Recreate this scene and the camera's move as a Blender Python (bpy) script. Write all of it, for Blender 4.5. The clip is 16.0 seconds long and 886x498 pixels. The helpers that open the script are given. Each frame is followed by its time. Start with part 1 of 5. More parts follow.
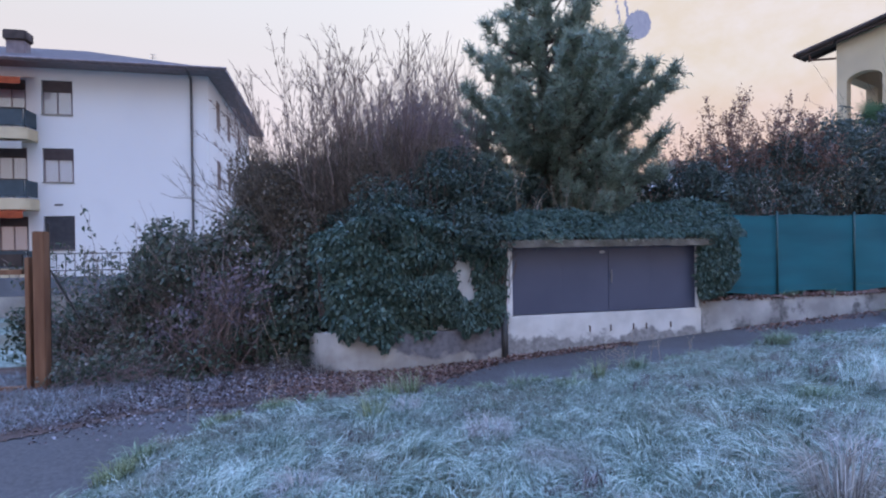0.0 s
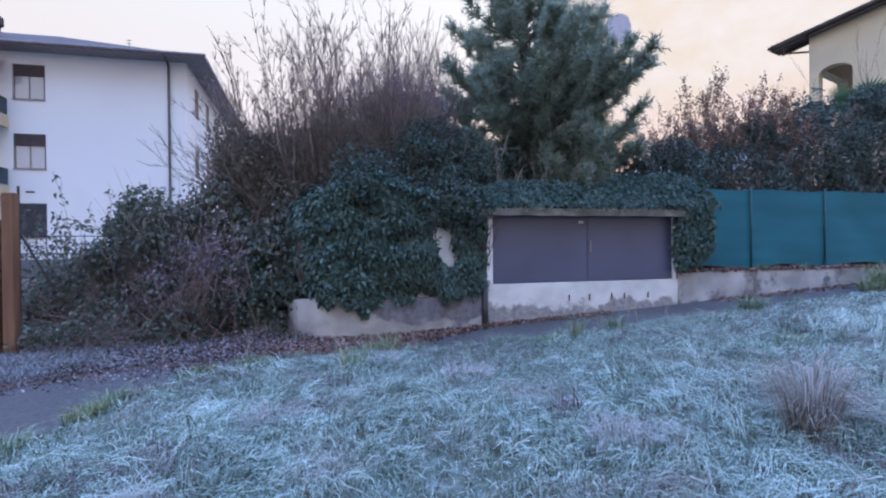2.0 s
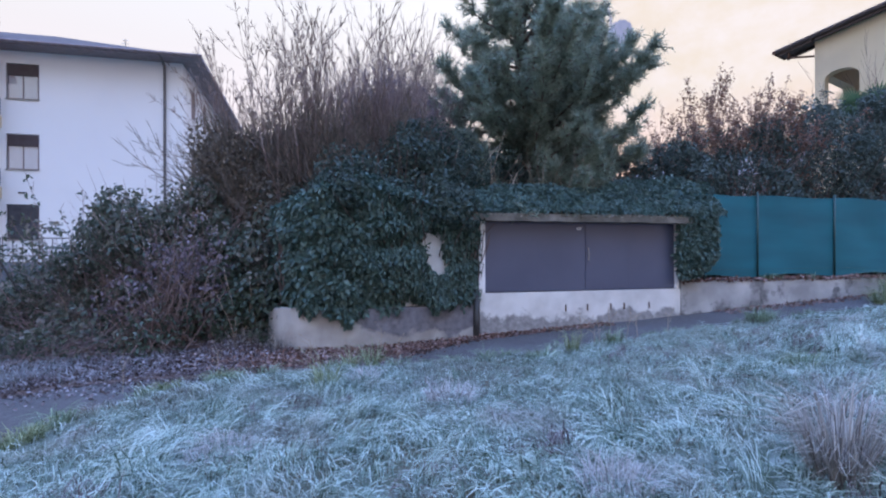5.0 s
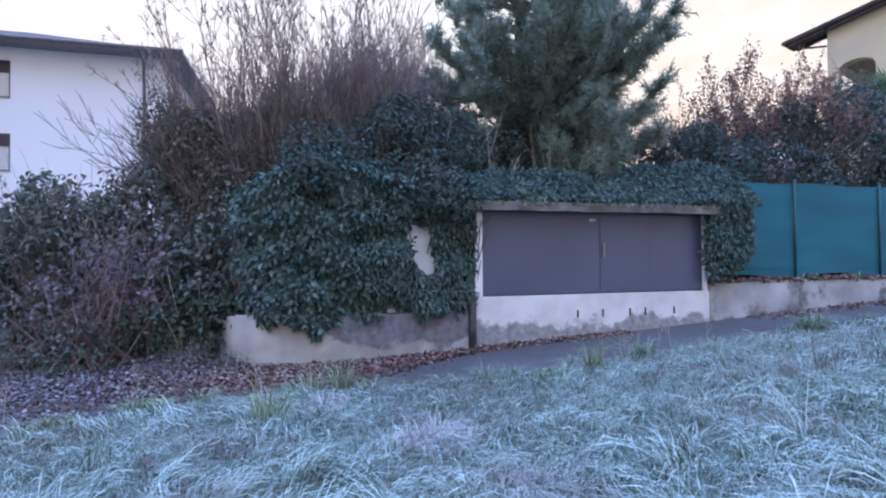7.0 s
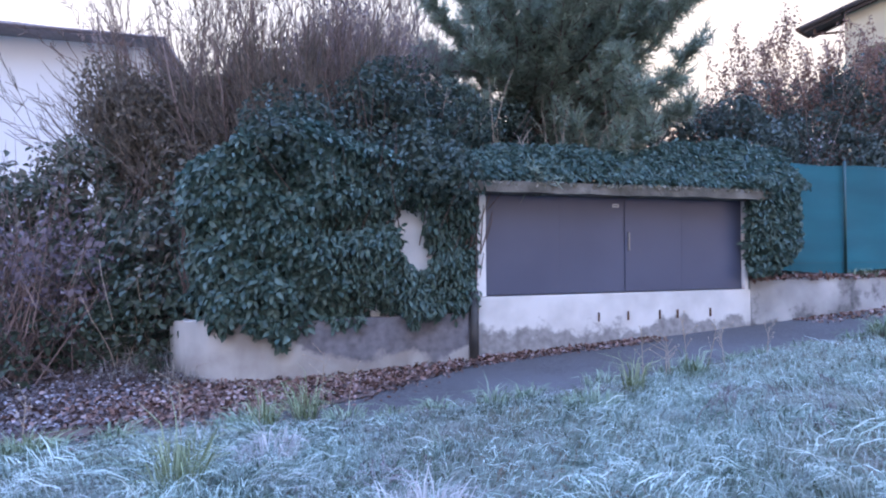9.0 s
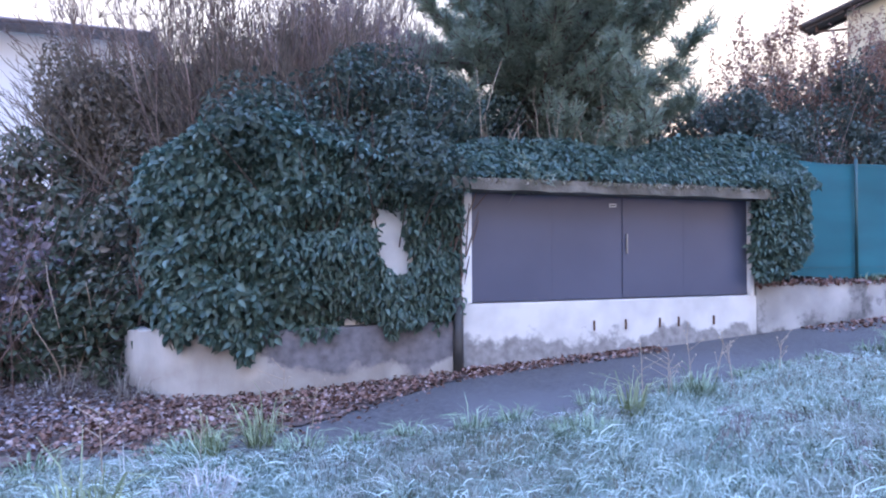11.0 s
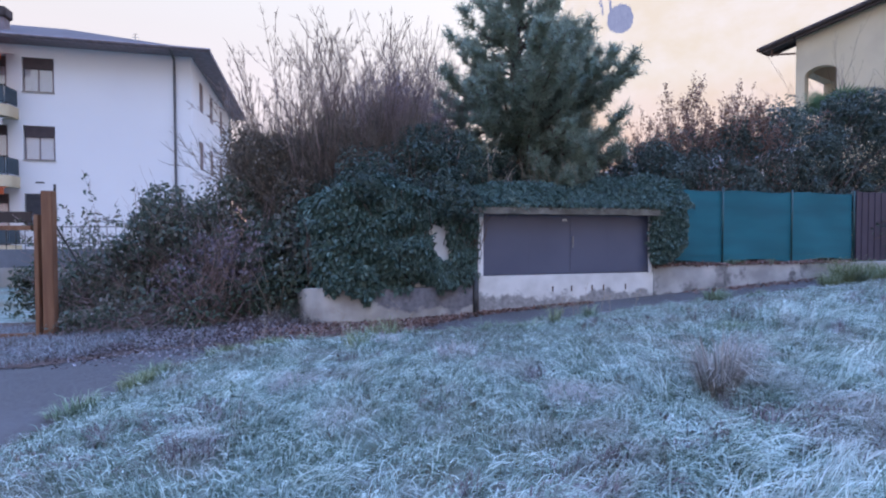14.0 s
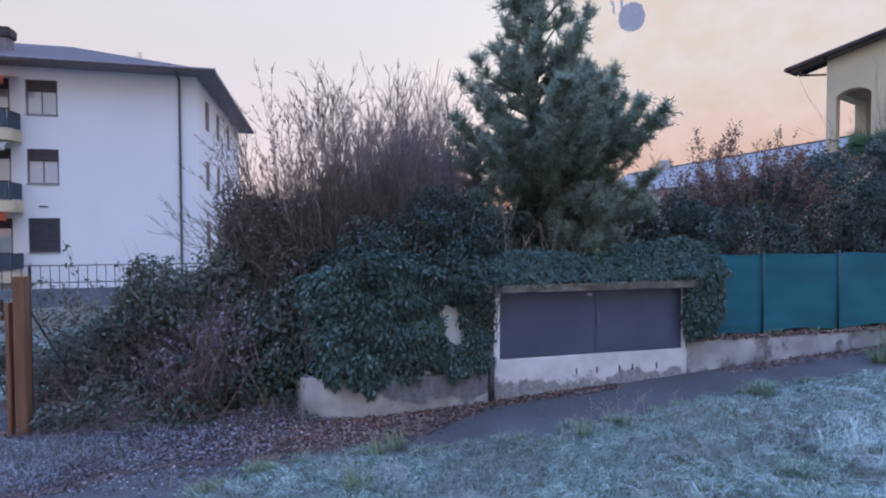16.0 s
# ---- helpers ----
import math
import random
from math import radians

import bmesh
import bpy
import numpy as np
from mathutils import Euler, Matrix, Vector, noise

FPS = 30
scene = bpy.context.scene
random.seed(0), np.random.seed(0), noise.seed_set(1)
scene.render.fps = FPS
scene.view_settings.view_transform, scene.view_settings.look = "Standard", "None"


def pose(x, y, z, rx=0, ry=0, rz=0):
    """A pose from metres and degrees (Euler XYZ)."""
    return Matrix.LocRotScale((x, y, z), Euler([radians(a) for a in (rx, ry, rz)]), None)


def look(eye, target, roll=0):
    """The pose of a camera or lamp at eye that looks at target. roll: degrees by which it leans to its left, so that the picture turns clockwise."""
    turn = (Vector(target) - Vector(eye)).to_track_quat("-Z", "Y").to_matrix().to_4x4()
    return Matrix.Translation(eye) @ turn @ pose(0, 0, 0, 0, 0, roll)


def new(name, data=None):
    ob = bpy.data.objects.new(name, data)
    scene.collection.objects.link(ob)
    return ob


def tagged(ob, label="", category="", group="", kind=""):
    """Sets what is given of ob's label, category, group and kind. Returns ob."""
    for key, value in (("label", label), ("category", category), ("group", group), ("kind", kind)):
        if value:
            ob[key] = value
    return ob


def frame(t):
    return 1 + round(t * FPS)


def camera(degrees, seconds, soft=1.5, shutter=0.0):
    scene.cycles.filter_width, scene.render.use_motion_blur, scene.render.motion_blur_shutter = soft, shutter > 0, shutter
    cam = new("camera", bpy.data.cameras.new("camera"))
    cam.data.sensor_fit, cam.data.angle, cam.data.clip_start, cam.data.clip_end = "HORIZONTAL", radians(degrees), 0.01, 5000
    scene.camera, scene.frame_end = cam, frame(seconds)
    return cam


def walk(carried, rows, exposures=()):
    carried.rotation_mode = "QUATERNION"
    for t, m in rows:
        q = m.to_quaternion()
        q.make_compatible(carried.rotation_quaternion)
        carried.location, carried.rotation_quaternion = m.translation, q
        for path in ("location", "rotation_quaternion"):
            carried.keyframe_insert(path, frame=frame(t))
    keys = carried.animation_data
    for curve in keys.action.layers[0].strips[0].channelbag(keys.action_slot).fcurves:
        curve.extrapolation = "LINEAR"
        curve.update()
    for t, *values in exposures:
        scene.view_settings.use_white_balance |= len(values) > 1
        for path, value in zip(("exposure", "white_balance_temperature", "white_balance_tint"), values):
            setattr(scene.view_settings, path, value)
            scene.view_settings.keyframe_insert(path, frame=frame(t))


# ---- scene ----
cam = camera(80.0, 16.0, soft=2.1)
PLAN = 0.78   # metres to one unit of the plan below
METRES, EYE, TILT, LEAN, TURN = 12.097 * PLAN, 1.5 * PLAN, 0.0, 0.0, 1.2
ROWS = [
    (0.0, 0.0, 0.0, 0.0, -0.01, -0.47, 0.78),
    (0.5, 0.0011, -0.0004, -0.0257, -2.19, -0.47, 0.63),
    (1.0, 0.0012, -0.0009, -0.0433, -2.1, -0.48, 0.65),
    (1.5, -0.0002, -0.0011, -0.0518, -2.07, -0.5, 0.55),
    (2.0, 0.0013, -0.0007, -0.0466, -1.98, -0.5, 0.53),
    (2.5, 0.0007, 0.0005, -0.0515, -1.88, -0.5, 0.53),
    (3.0, -0.0029, -0.0008, -0.0592, -1.84, -0.5, 0.56),
    (3.5, -0.0107, -0.0026, -0.0572, -1.78, -0.59, 0.56),
    (4.0, -0.0041, 0.0001, -0.0462, -1.7, -0.56, 0.45),
    (4.5, 0.0091, 0.0119, -0.0434, -1.74, -0.47, 0.22),
    (4.7, 0.0134, 0.0221, -0.0433, -1.78, -0.3, 0.12),
    (7.0, 0.0293, 0.1554, -0.0561, -2.34, 0.6, 0.34),
    (7.5, 0.0297, 0.1833, -0.0601, -2.43, 0.63, 0.41),
    (8.0, 0.027, 0.2097, -0.0621, -2.58, 0.62, 0.48),
    (8.5, 0.0276, 0.2322, -0.0625, -2.73, 0.54, 0.45),
    (9.0, 0.0346, 0.2594, -0.0639, -2.72, 0.55, 0.37),
    (9.5, 0.0484, 0.2891, -0.0637, -2.96, 0.65, 0.08),
    (9.7, 0.0519, 0.3019, -0.0645, -2.98, 0.82, 0.1),
    (10.4, 0.052, 0.32, -0.064, -3.0, 0.75, 0.12),
    (11.2, 0.0495, 0.28, -0.059, -2.96, 0.4, 0.2),
    (11.8, 0.0445, 0.186, -0.0525, -2.9, 0.06, 0.28),
    (12.0, 0.0378, 0.15, -0.0513, -3.03, -0.04, 0.3),
    (12.5, 0.026, 0.0523, -0.0574, -2.72, -0.33, 0.31),
    (13.0, 0.0134, -0.0272, -0.0855, -2.45, -0.63, 0.31),
    (13.5, 0.0014, -0.0768, -0.0785, -2.02, -0.97, 0.2),
    (14.0, 0.0052, -0.0786, -0.0394, -2.05, -1.51, 0.09),
    (14.5, 0.0098, -0.0283, 0.016, -1.32, -0.74, 0.09),
    (15.0, 0.0092, -0.0194, 0.0374, -1.58, -0.94, 0.27),
    (15.5, 0.0094, -0.0328, 0.0571, -1.6, -1.71, 0.01),
    (16.0, 0.0057, 0.0044, 0.0771, -0.94, -1.56, 0.17),
]
EXPOSURE = [(0.0, 2.61, 14), (1.5, 2.76, 14), (3.5, 2.78, 14), (7.0, 3.03, 15), (8.0, 3.20, 16), (9.0, 3.33, 17), (9.6, 3.50, 18), (11.8, 3.60, 18), (12.5, 3.19, 17), (13.0, 3.01, 17), (13.5, 2.86, 16), (14.5, 2.69, 15), (16.0, 2.50, 15)]
walk(cam, [(t, pose(0, 0, EYE, TILT, LEAN, TURN) @ pose(METRES * x, METRES * y, METRES * z, 90 + pitch, roll, yaw)) for t, x, y, z, yaw, pitch, roll in ROWS],
     exposures=[(t, stops, 5500, tint) for t, stops, tint in EXPOSURE])


# ---- light: a pale veiled dawn sky, the low sun still behind the mountain ahead ----
SKY_GLOW = 0.30
world = bpy.data.worlds.new("sky")
scene.world = world
world.use_nodes = True
wn, wl = world.node_tree.nodes, world.node_tree.links
sky = wn.new("ShaderNodeTexSky")
sky.sky_type = "NISHITA"
sky.sun_disc = False
sky.sun_elevation, sky.sun_rotation = radians(5.0), radians(20.0)
sky.altitude, sky.air_density, sky.dust_density, sky.ozone_density = 300, 1.0, 2.0, 2.0
back = wn["Background"]
wl.new(sky.outputs[0], back.inputs["Color"])
back.inputs["Strength"].default_value = 0.008
# thin high cloud: bluish overhead, paler and warmer towards the horizon all round
coord, split, veil, cloud, both = wn.new("ShaderNodeTexCoord"), wn.new("ShaderNodeSeparateXYZ"), wn.new("ShaderNodeValToRGB"), wn.new("ShaderNodeBackground"), wn.new("ShaderNodeAddShader")
wl.new(coord.outputs["Generated"], split.inputs[0]); wl.new(split.outputs["Z"], veil.inputs[0])
steps = [(0.0, (0.52, 0.29, 0.24)), (0.12, (0.490, 0.355, 0.305)), (0.33, (0.452, 0.382, 0.310)), (0.45, (0.465, 0.420, 0.352)), (0.58, (0.74, 0.83, 1.04)), (1.0, (0.68, 1.03, 1.98))]
while len(veil.color_ramp.elements) < len(steps):
    veil.color_ramp.elements.new(0.5)
for e, (at, c) in zip(veil.color_ramp.elements, steps):
    e.position, e.color = at, (*c, 1)
wl.new(veil.outputs[0], cloud.inputs["Color"])
cloud.inputs["Strength"].default_value = SKY_GLOW
wl.new(back.outputs[0], both.inputs[0]); wl.new(cloud.outputs[0], both.inputs[1])
wl.new(both.outputs[0], wn["World Output"].inputs["Surface"])
sun = new("sun", bpy.data.lights.new("sun", "SUN"))
sun.data.energy, sun.data.angle, sun.data.color = 0.5, radians(10), (1.0, 0.86, 0.7)
sun.matrix_world = look((60, 165, 15.4), (0, 0, 0))


# ---- materials ----
def material(name, stops, scale=4.0, detail=6.0, rough=0.8, bump=0.0, bump_scale=60.0, metal=0.0, island=0.0, coarse=None, coarse_scale=0.6, coarse_range=(0.42, 0.62), stretch=None, thin=0.0):
    """Noise through a colour ramp, a second coarse noise for stains, random value per loose piece, bump."""
    m = bpy.data.materials.new(name)
    m.use_nodes = True
    n, l = m.node_tree.nodes, m.node_tree.links
    p = n["Principled BSDF"]
    p.inputs["Roughness"].default_value, p.inputs["Metallic"].default_value = rough, metal
    co = n.new("ShaderNodeTexCoord")
    mp = n.new("ShaderNodeMapping")
    l.new(co.outputs["Object"], mp.inputs[0])
    if stretch:
        mp.inputs["Scale"].default_value = stretch
    tex = n.new("ShaderNodeTexNoise")
    tex.inputs["Scale"].default_value, tex.inputs["Detail"].default_value = scale, detail
    l.new(mp.outputs[0], tex.inputs["Vector"])
    ramp = n.new("ShaderNodeValToRGB")
    el = ramp.color_ramp.elements
    while len(el) < len(stops):
        el.new(0.5)
    for e, (at, c) in zip(el, stops):
        e.position, e.color = at, (*c, 1)
    fac = tex.outputs["Fac"]
    if island:
        geo = n.new("ShaderNodeNewGeometry")
        mx = n.new("ShaderNodeMix")
        mx.inputs[0].default_value = island
        l.new(fac, mx.inputs[2]); l.new(geo.outputs["Random Per Island"], mx.inputs[3])
        fac = mx.outputs[0]
    l.new(fac, ramp.inputs[0])
    col = ramp.outputs[0]
    if coarse:
        t2 = n.new("ShaderNodeTexNoise")
        t2.inputs["Scale"].default_value, t2.inputs["Detail"].default_value = coarse_scale, 5
        l.new(co.outputs["Object"], t2.inputs["Vector"])
        r2 = n.new("ShaderNodeValToRGB")
        r2.color_ramp.elements[0].position, r2.color_ramp.elements[1].position = coarse_range
        l.new(t2.outputs["Fac"], r2.inputs[0])
        mix = n.new("ShaderNodeMix")
        mix.data_type = "RGBA"
        l.new(r2.outputs[0], mix.inputs[0]); l.new(col, mix.inputs[6])
        mix.inputs[7].default_value = (*coarse, 1)
        col = mix.outputs[2]
    l.new(col, p.inputs["Base Color"])
    if thin:
        tr, both_sides = n.new("ShaderNodeBsdfTranslucent"), n.new("ShaderNodeMixShader")
        both_sides.inputs[0].default_value = thin
        l.new(col, tr.inputs["Color"]); l.new(p.outputs[0], both_sides.inputs[1]); l.new(tr.outputs[0], both_sides.inputs[2])
        l.new(both_sides.outputs[0], n["Material Output"].inputs["Surface"])
    if bump:
        tb = n.new("ShaderNodeTexNoise")
        tb.inputs["Scale"].default_value, tb.inputs["Detail"].default_value = bump_scale, 4
        l.new(mp.outputs[0], tb.inputs["Vector"])
        b = n.new("ShaderNodeBump")
        b.inputs["Strength"].default_value, b.inputs["Distance"].default_value = bump, 0.02
        l.new(tb.outputs["Fac"], b.inputs["Height"]); l.new(b.outputs[0], p.inputs["Normal"])
    return m


FROST = material("frosted_grass", [(0.27, (0.055, 0.090, 0.056)), (0.43, (0.235, 0.315, 0.262)), (0.58, (0.53, 0.635, 0.575)), (0.85, (0.765, 0.86, 0.825))], scale=2.3, detail=4, rough=0.7, island=0.5, coarse=(0.40, 0.385, 0.36), coarse_scale=1.5, coarse_range=(0.51, 0.71), thin=0.3)
STRAW = material("dry_grass", [(0.2, (0.16, 0.140, 0.122)), (0.8, (0.52, 0.48, 0.425))], scale=6, rough=0.8, island=0.7, thin=0.3)
WITHERED = material("withered_grass", [(0.2, (0.105, 0.085, 0.088)), (0.8, (0.33, 0.29, 0.30))], scale=6, rough=0.85, island=0.7, thin=0.3)
TURF = material("turf", [(0.3, (0.045, 0.066, 0.048)), (0.5, (0.110, 0.145, 0.120)), (0.7, (0.24, 0.285, 0.265))], scale=7, detail=10, rough=0.95, bump=0.6, bump_scale=40, coarse=(0.10, 0.09, 0.06), coarse_scale=0.5)
ASPHALT = material("old_asphalt", [(0.3, (0.043, 0.040, 0.041)), (0.7, (0.090, 0.083, 0.084))], scale=30, detail=10, rough=0.85, bump=0.35, bump_scale=220, coarse=(0.084, 0.080, 0.085), coarse_scale=0.9)
SOIL = material("leaf_soil", [(0.3, (0.045, 0.030, 0.026)), (0.7, (0.125, 0.080, 0.066))], scale=9, detail=10, rough=0.95, bump=0.8, bump_scale=45)
LITTER = material("fallen_leaves", [(0.1, (0.065, 0.034, 0.026)), (0.45, (0.16, 0.085, 0.065)), (0.75, (0.26, 0.17, 0.145)), (1.0, (0.42, 0.36, 0.36))], scale=1.2, rough=0.8, island=0.8)
CONCRETE = material("stained_concrete", [(0.3, (0.221, 0.216, 0.207)), (0.55, (0.368, 0.354, 0.331)), (0.75, (0.478, 0.465, 0.432))], scale=2.2, detail=9, rough=0.9, bump=0.25, bump_scale=80, coarse=(0.23, 0.22, 0.20), coarse_scale=1.1, stretch=(1, 1, 0.6))
PLASTER = material("white_plaster", [(0.3, (0.66, 0.655, 0.645)), (0.6, (0.80, 0.795, 0.79))], scale=3, detail=8, rough=0.9, bump=0.15, bump_scale=90)
SLAB = material("mossy_concrete", [(0.3, (0.070, 0.066, 0.051)), (0.6, (0.171, 0.156, 0.133)), (0.8, (0.265, 0.249, 0.218))], scale=5, detail=9, rough=0.95, bump=0.5, bump_scale=50)
PANEL = material("painted_sheet", [(0.3, (0.068, 0.075, 0.116)), (0.7, (0.088, 0.096, 0.143))], scale=1.2, detail=6, rough=0.34, bump=0.03, bump_scale=6)
STEEL = material("grey_steel", [(0.3, (0.25, 0.25, 0.25)), (0.7, (0.4, 0.4, 0.4))], scale=9, rough=0.4, metal=0.8)
RUST = material("rusty_iron", [(0.3, (0.05, 0.025, 0.015)), (0.7, (0.12, 0.06, 0.035))], scale=20, rough=0.9, bump=0.4)
BLACK = material("black_pipe", [(0.3, (0.02, 0.02, 0.02)), (0.7, (0.045, 0.042, 0.04))], scale=8, rough=0.6)
STICKER = material("white_label", [(0.3, (0.7, 0.7, 0.7)), (0.7, (0.8, 0.8, 0.8))], scale=8, rough=0.5)
IVY = material("ivy_leaf", [(0.0, (0.034, 0.068, 0.059)), (0.5, (0.073, 0.124, 0.102)), (0.85, (0.128, 0.195, 0.159)), (1.0, (0.231, 0.293, 0.220))], scale=1.3, rough=0.45, island=0.7, thin=0.3)
LAUREL = material("dark_evergreen_leaf", [(0.0, (0.025, 0.043, 0.039)), (0.6, (0.057, 0.089, 0.070)), (1.0, (0.119, 0.150, 0.119))], scale=1.0, rough=0.6, island=0.7, thin=0.3)
BRAMBLE = material("bramble_leaf", [(0.0, (0.046, 0.064, 0.048)), (0.5, (0.108, 0.132, 0.098)), (0.76, (0.225, 0.205, 0.170)), (1.0, (0.63, 0.60, 0.58))], scale=0.9, rough=0.5, island=0.65, coarse=(0.062, 0.090, 0.062), coarse_scale=0.8, coarse_range=(0.46, 0.58), thin=0.3)
PRIVET = material("privet_leaf", [(0.0, (0.044, 0.066, 0.060)), (0.6, (0.076, 0.106, 0.092)), (1.0, (0.118, 0.146, 0.122))], scale=0.8, rough=0.55, island=0.7, thin=0.3)
REDLEAF = material("reddish_leaf", [(0.0, (0.110, 0.066, 0.053)), (0.6, (0.255, 0.150, 0.112)), (1.0, (0.410, 0.262, 0.190))], scale=0.8, rough=0.6, island=0.7, thin=0.6)
BROWNLEAF = material("brown_leaf", [(0.0, (0.066, 0.062, 0.048)), (0.6, (0.150, 0.130, 0.100)), (1.0, (0.320, 0.258, 0.194))], scale=0.8, rough=0.7, island=0.7, thin=0.3)
NEEDLE = material("pine_needle", [(0.0, (0.135, 0.178, 0.136)), (0.5, (0.275, 0.328, 0.250)), (1.0, (0.440, 0.490, 0.370))], scale=0.9, rough=0.5, island=0.5, thin=0.6)
MAUVELEAF = material("purplish_leaf", [(0.0, (0.11, 0.09, 0.11)), (0.6, (0.23, 0.19, 0.22)), (1.0, (0.38, 0.32, 0.33))], scale=0.8, rough=0.7, island=0.7, thin=0.4)
PALM = material("palm_leaf", [(0.0, (0.05, 0.10, 0.05)), (1.0, (0.13, 0.20, 0.10))], scale=1.5, rough=0.5, island=0.6, thin=0.3)
UNDERGRASS = material("undergrass", [(0.2, (0.03, 0.05, 0.022)), (0.6, (0.075, 0.105, 0.06)), (0.9, (0.17, 0.20, 0.155))], scale=1.1, rough=0.8, island=0.6, coarse=(0.15, 0.11, 0.08), coarse_scale=1.2, thin=0.3)
RIMEGRASS = material("rimed_grass", [(0.2, (0.10, 0.14, 0.095)), (0.55, (0.265, 0.325, 0.275)), (0.9, (0.53, 0.60, 0.56))], scale=2.6, rough=0.75, island=0.6, coarse=(0.24, 0.22, 0.20), coarse_scale=1.8, coarse_range=(0.50, 0.70), thin=0.3)
PALESTRAW = material("pale_straw", [(0.2, (0.33, 0.32, 0.31)), (0.8, (0.6, 0.58, 0.56))], scale=6, rough=0.8, island=0.7, thin=0.3)
VERGEGRASS = material("verge_grass", [(0.2, (0.084, 0.090, 0.078)), (0.55, (0.228, 0.234, 0.240)), (0.9, (0.480, 0.504, 0.540))], scale=2.0, rough=0.8, island=0.6, thin=0.3)
MOSS = material("dry_moss", [(0.2, (0.10, 0.10, 0.06)), (0.6, (0.22, 0.20, 0.14)), (1.0, (0.4, 0.36, 0.3))], scale=3, rough=0.95, island=0.7)
FROSTLEAF = material("frosted_leaves", [(0.1, (0.042, 0.030, 0.030)), (0.4, (0.098, 0.074, 0.077)), (0.65, (0.18, 0.155, 0.168)), (1.0, (0.41, 0.39, 0.415))], scale=1.4, rough=0.8, island=0.75)
BARK = material("bark", [(0.3, (0.065, 0.046, 0.039)), (0.7, (0.182, 0.130, 0.111))], scale=14, detail=8, rough=0.95, bump=0.7, bump_scale=30, stretch=(1, 1, 0.3))
TWIG = material("reddish_twig", [(0.2, (0.102, 0.072, 0.064)), (0.6, (0.222, 0.158, 0.136)), (1.0, (0.372, 0.282, 0.240))], scale=2, rough=0.85, island=0.7)
DARKTWIG = material("dark_brown_twig", [(0.2, (0.070, 0.058, 0.044)), (0.6, (0.150, 0.120, 0.092)), (1.0, (0.285, 0.225, 0.170))], scale=2, rough=0.85, island=0.7)
PALETWIG = material("pale_twig", [(0.2, (0.150, 0.106, 0.106)), (1.0, (0.375, 0.288, 0.263))], scale=2, rough=0.85, island=0.7)
NET = material("green_shade_net", [(0.3, (0.0075, 0.085, 0.111)), (0.7, (0.014, 0.130, 0.166))], scale=1.4, detail=5, rough=0.75, bump=0.2, bump_scale=300, stretch=(0.5, 1, 2.5))
POSTM = material("dark_green_steel", [(0.3, (0.012, 0.045, 0.045)), (0.7, (0.02, 0.065, 0.06))], scale=9, rough=0.5)
POSTGREY = material("dark_grey_pipe", [(0.3, (0.075, 0.072, 0.078)), (0.7, (0.11, 0.105, 0.112))], scale=5, rough=0.6)
SCREEN = material("dark_screen", [(0.3, (0.034, 0.028, 0.048)), (0.7, (0.048, 0.040, 0.065))], scale=3, rough=0.5)
HOUSE = material("house_render", [(0.3, (0.72, 0.72, 0.745)), (0.7, (0.79, 0.79, 0.81))], scale=0.5, detail=7, rough=0.95, bump=0.08, bump_scale=40, coarse=(0.72, 0.72, 0.75), coarse_scale=0.25)
CREAM = material("cream_render", [(0.3, (0.55, 0.465, 0.305)), (0.7, (0.62, 0.535, 0.375))], scale=0.6, detail=7, rough=0.95, bump=0.1, bump_scale=40, coarse=(0.46, 0.39, 0.28), coarse_scale=0.5, coarse_range=(0.5, 0.72))
TILE = material("roof_tile", [(0.3, (0.045, 0.036, 0.034)), (0.7, (0.10, 0.08, 0.075))], scale=3, detail=8, rough=0.9, bump=0.4, bump_scale=12)
ROOFGREY = material("frosted_roof_tile", [(0.3, (0.062, 0.050, 0.053)), (0.7, (0.112, 0.093, 0.097))], scale=2, detail=8, rough=0.9, bump=0.4, bump_scale=12)
FARWALL = material("far_wall", [(0.3, (0.40, 0.39, 0.38)), (0.7, (0.48, 0.47, 0.46))], scale=0.5, rough=0.9)
EAVES = material("grey_eaves", [(0.3, (0.19, 0.16, 0.18)), (0.7, (0.27, 0.235, 0.255))], scale=4, rough=0.85)
DARKWOOD = material("dark_wood", [(0.3, (0.03, 0.022, 0.02)), (0.7, (0.07, 0.05, 0.042))], scale=5, rough=0.8, stretch=(1, 1, 0.2))
WOOD = material("weathered_wood", [(0.3, (0.13, 0.06, 0.032)), (0.55, (0.19, 0.095, 0.05)), (0.75, (0.26, 0.145, 0.085))], scale=12, detail=8, rough=0.75, bump=0.25, bump_scale=30, stretch=(1, 1, 0.12))
BALCONY = material("balcony_slate", [(0.3, (0.030, 0.050, 0.066)), (0.7, (0.050, 0.074, 0.095))], scale=3, rough=0.6)
AWNING = material("orange_awning", [(0.3, (0.45, 0.10, 0.04)), (0.7, (0.60, 0.16, 0.06))], scale=4, rough=0.8)
CANVAS = material("pale_canvas", [(0.3, (0.62, 0.60, 0.58)), (0.7, (0.72, 0.70, 0.68))], scale=4, rough=0.85)
CURTAIN = material("curtain", [(0.3, (0.80, 0.85, 0.93)), (0.7, (0.84, 0.88, 0.95))], scale=7, rough=0.9, stretch=(6, 6, 0.3))
BLIND = material("roller_blind", [(0.3, (0.135, 0.105, 0.11)), (0.7, (0.18, 0.14, 0.145))], scale=5, rough=0.7)
SHUTGREY = material("grey_shutter", [(0.3, (0.10, 0.10, 0.12)), (0.7, (0.14, 0.14, 0.16))], scale=5, rough=0.7)
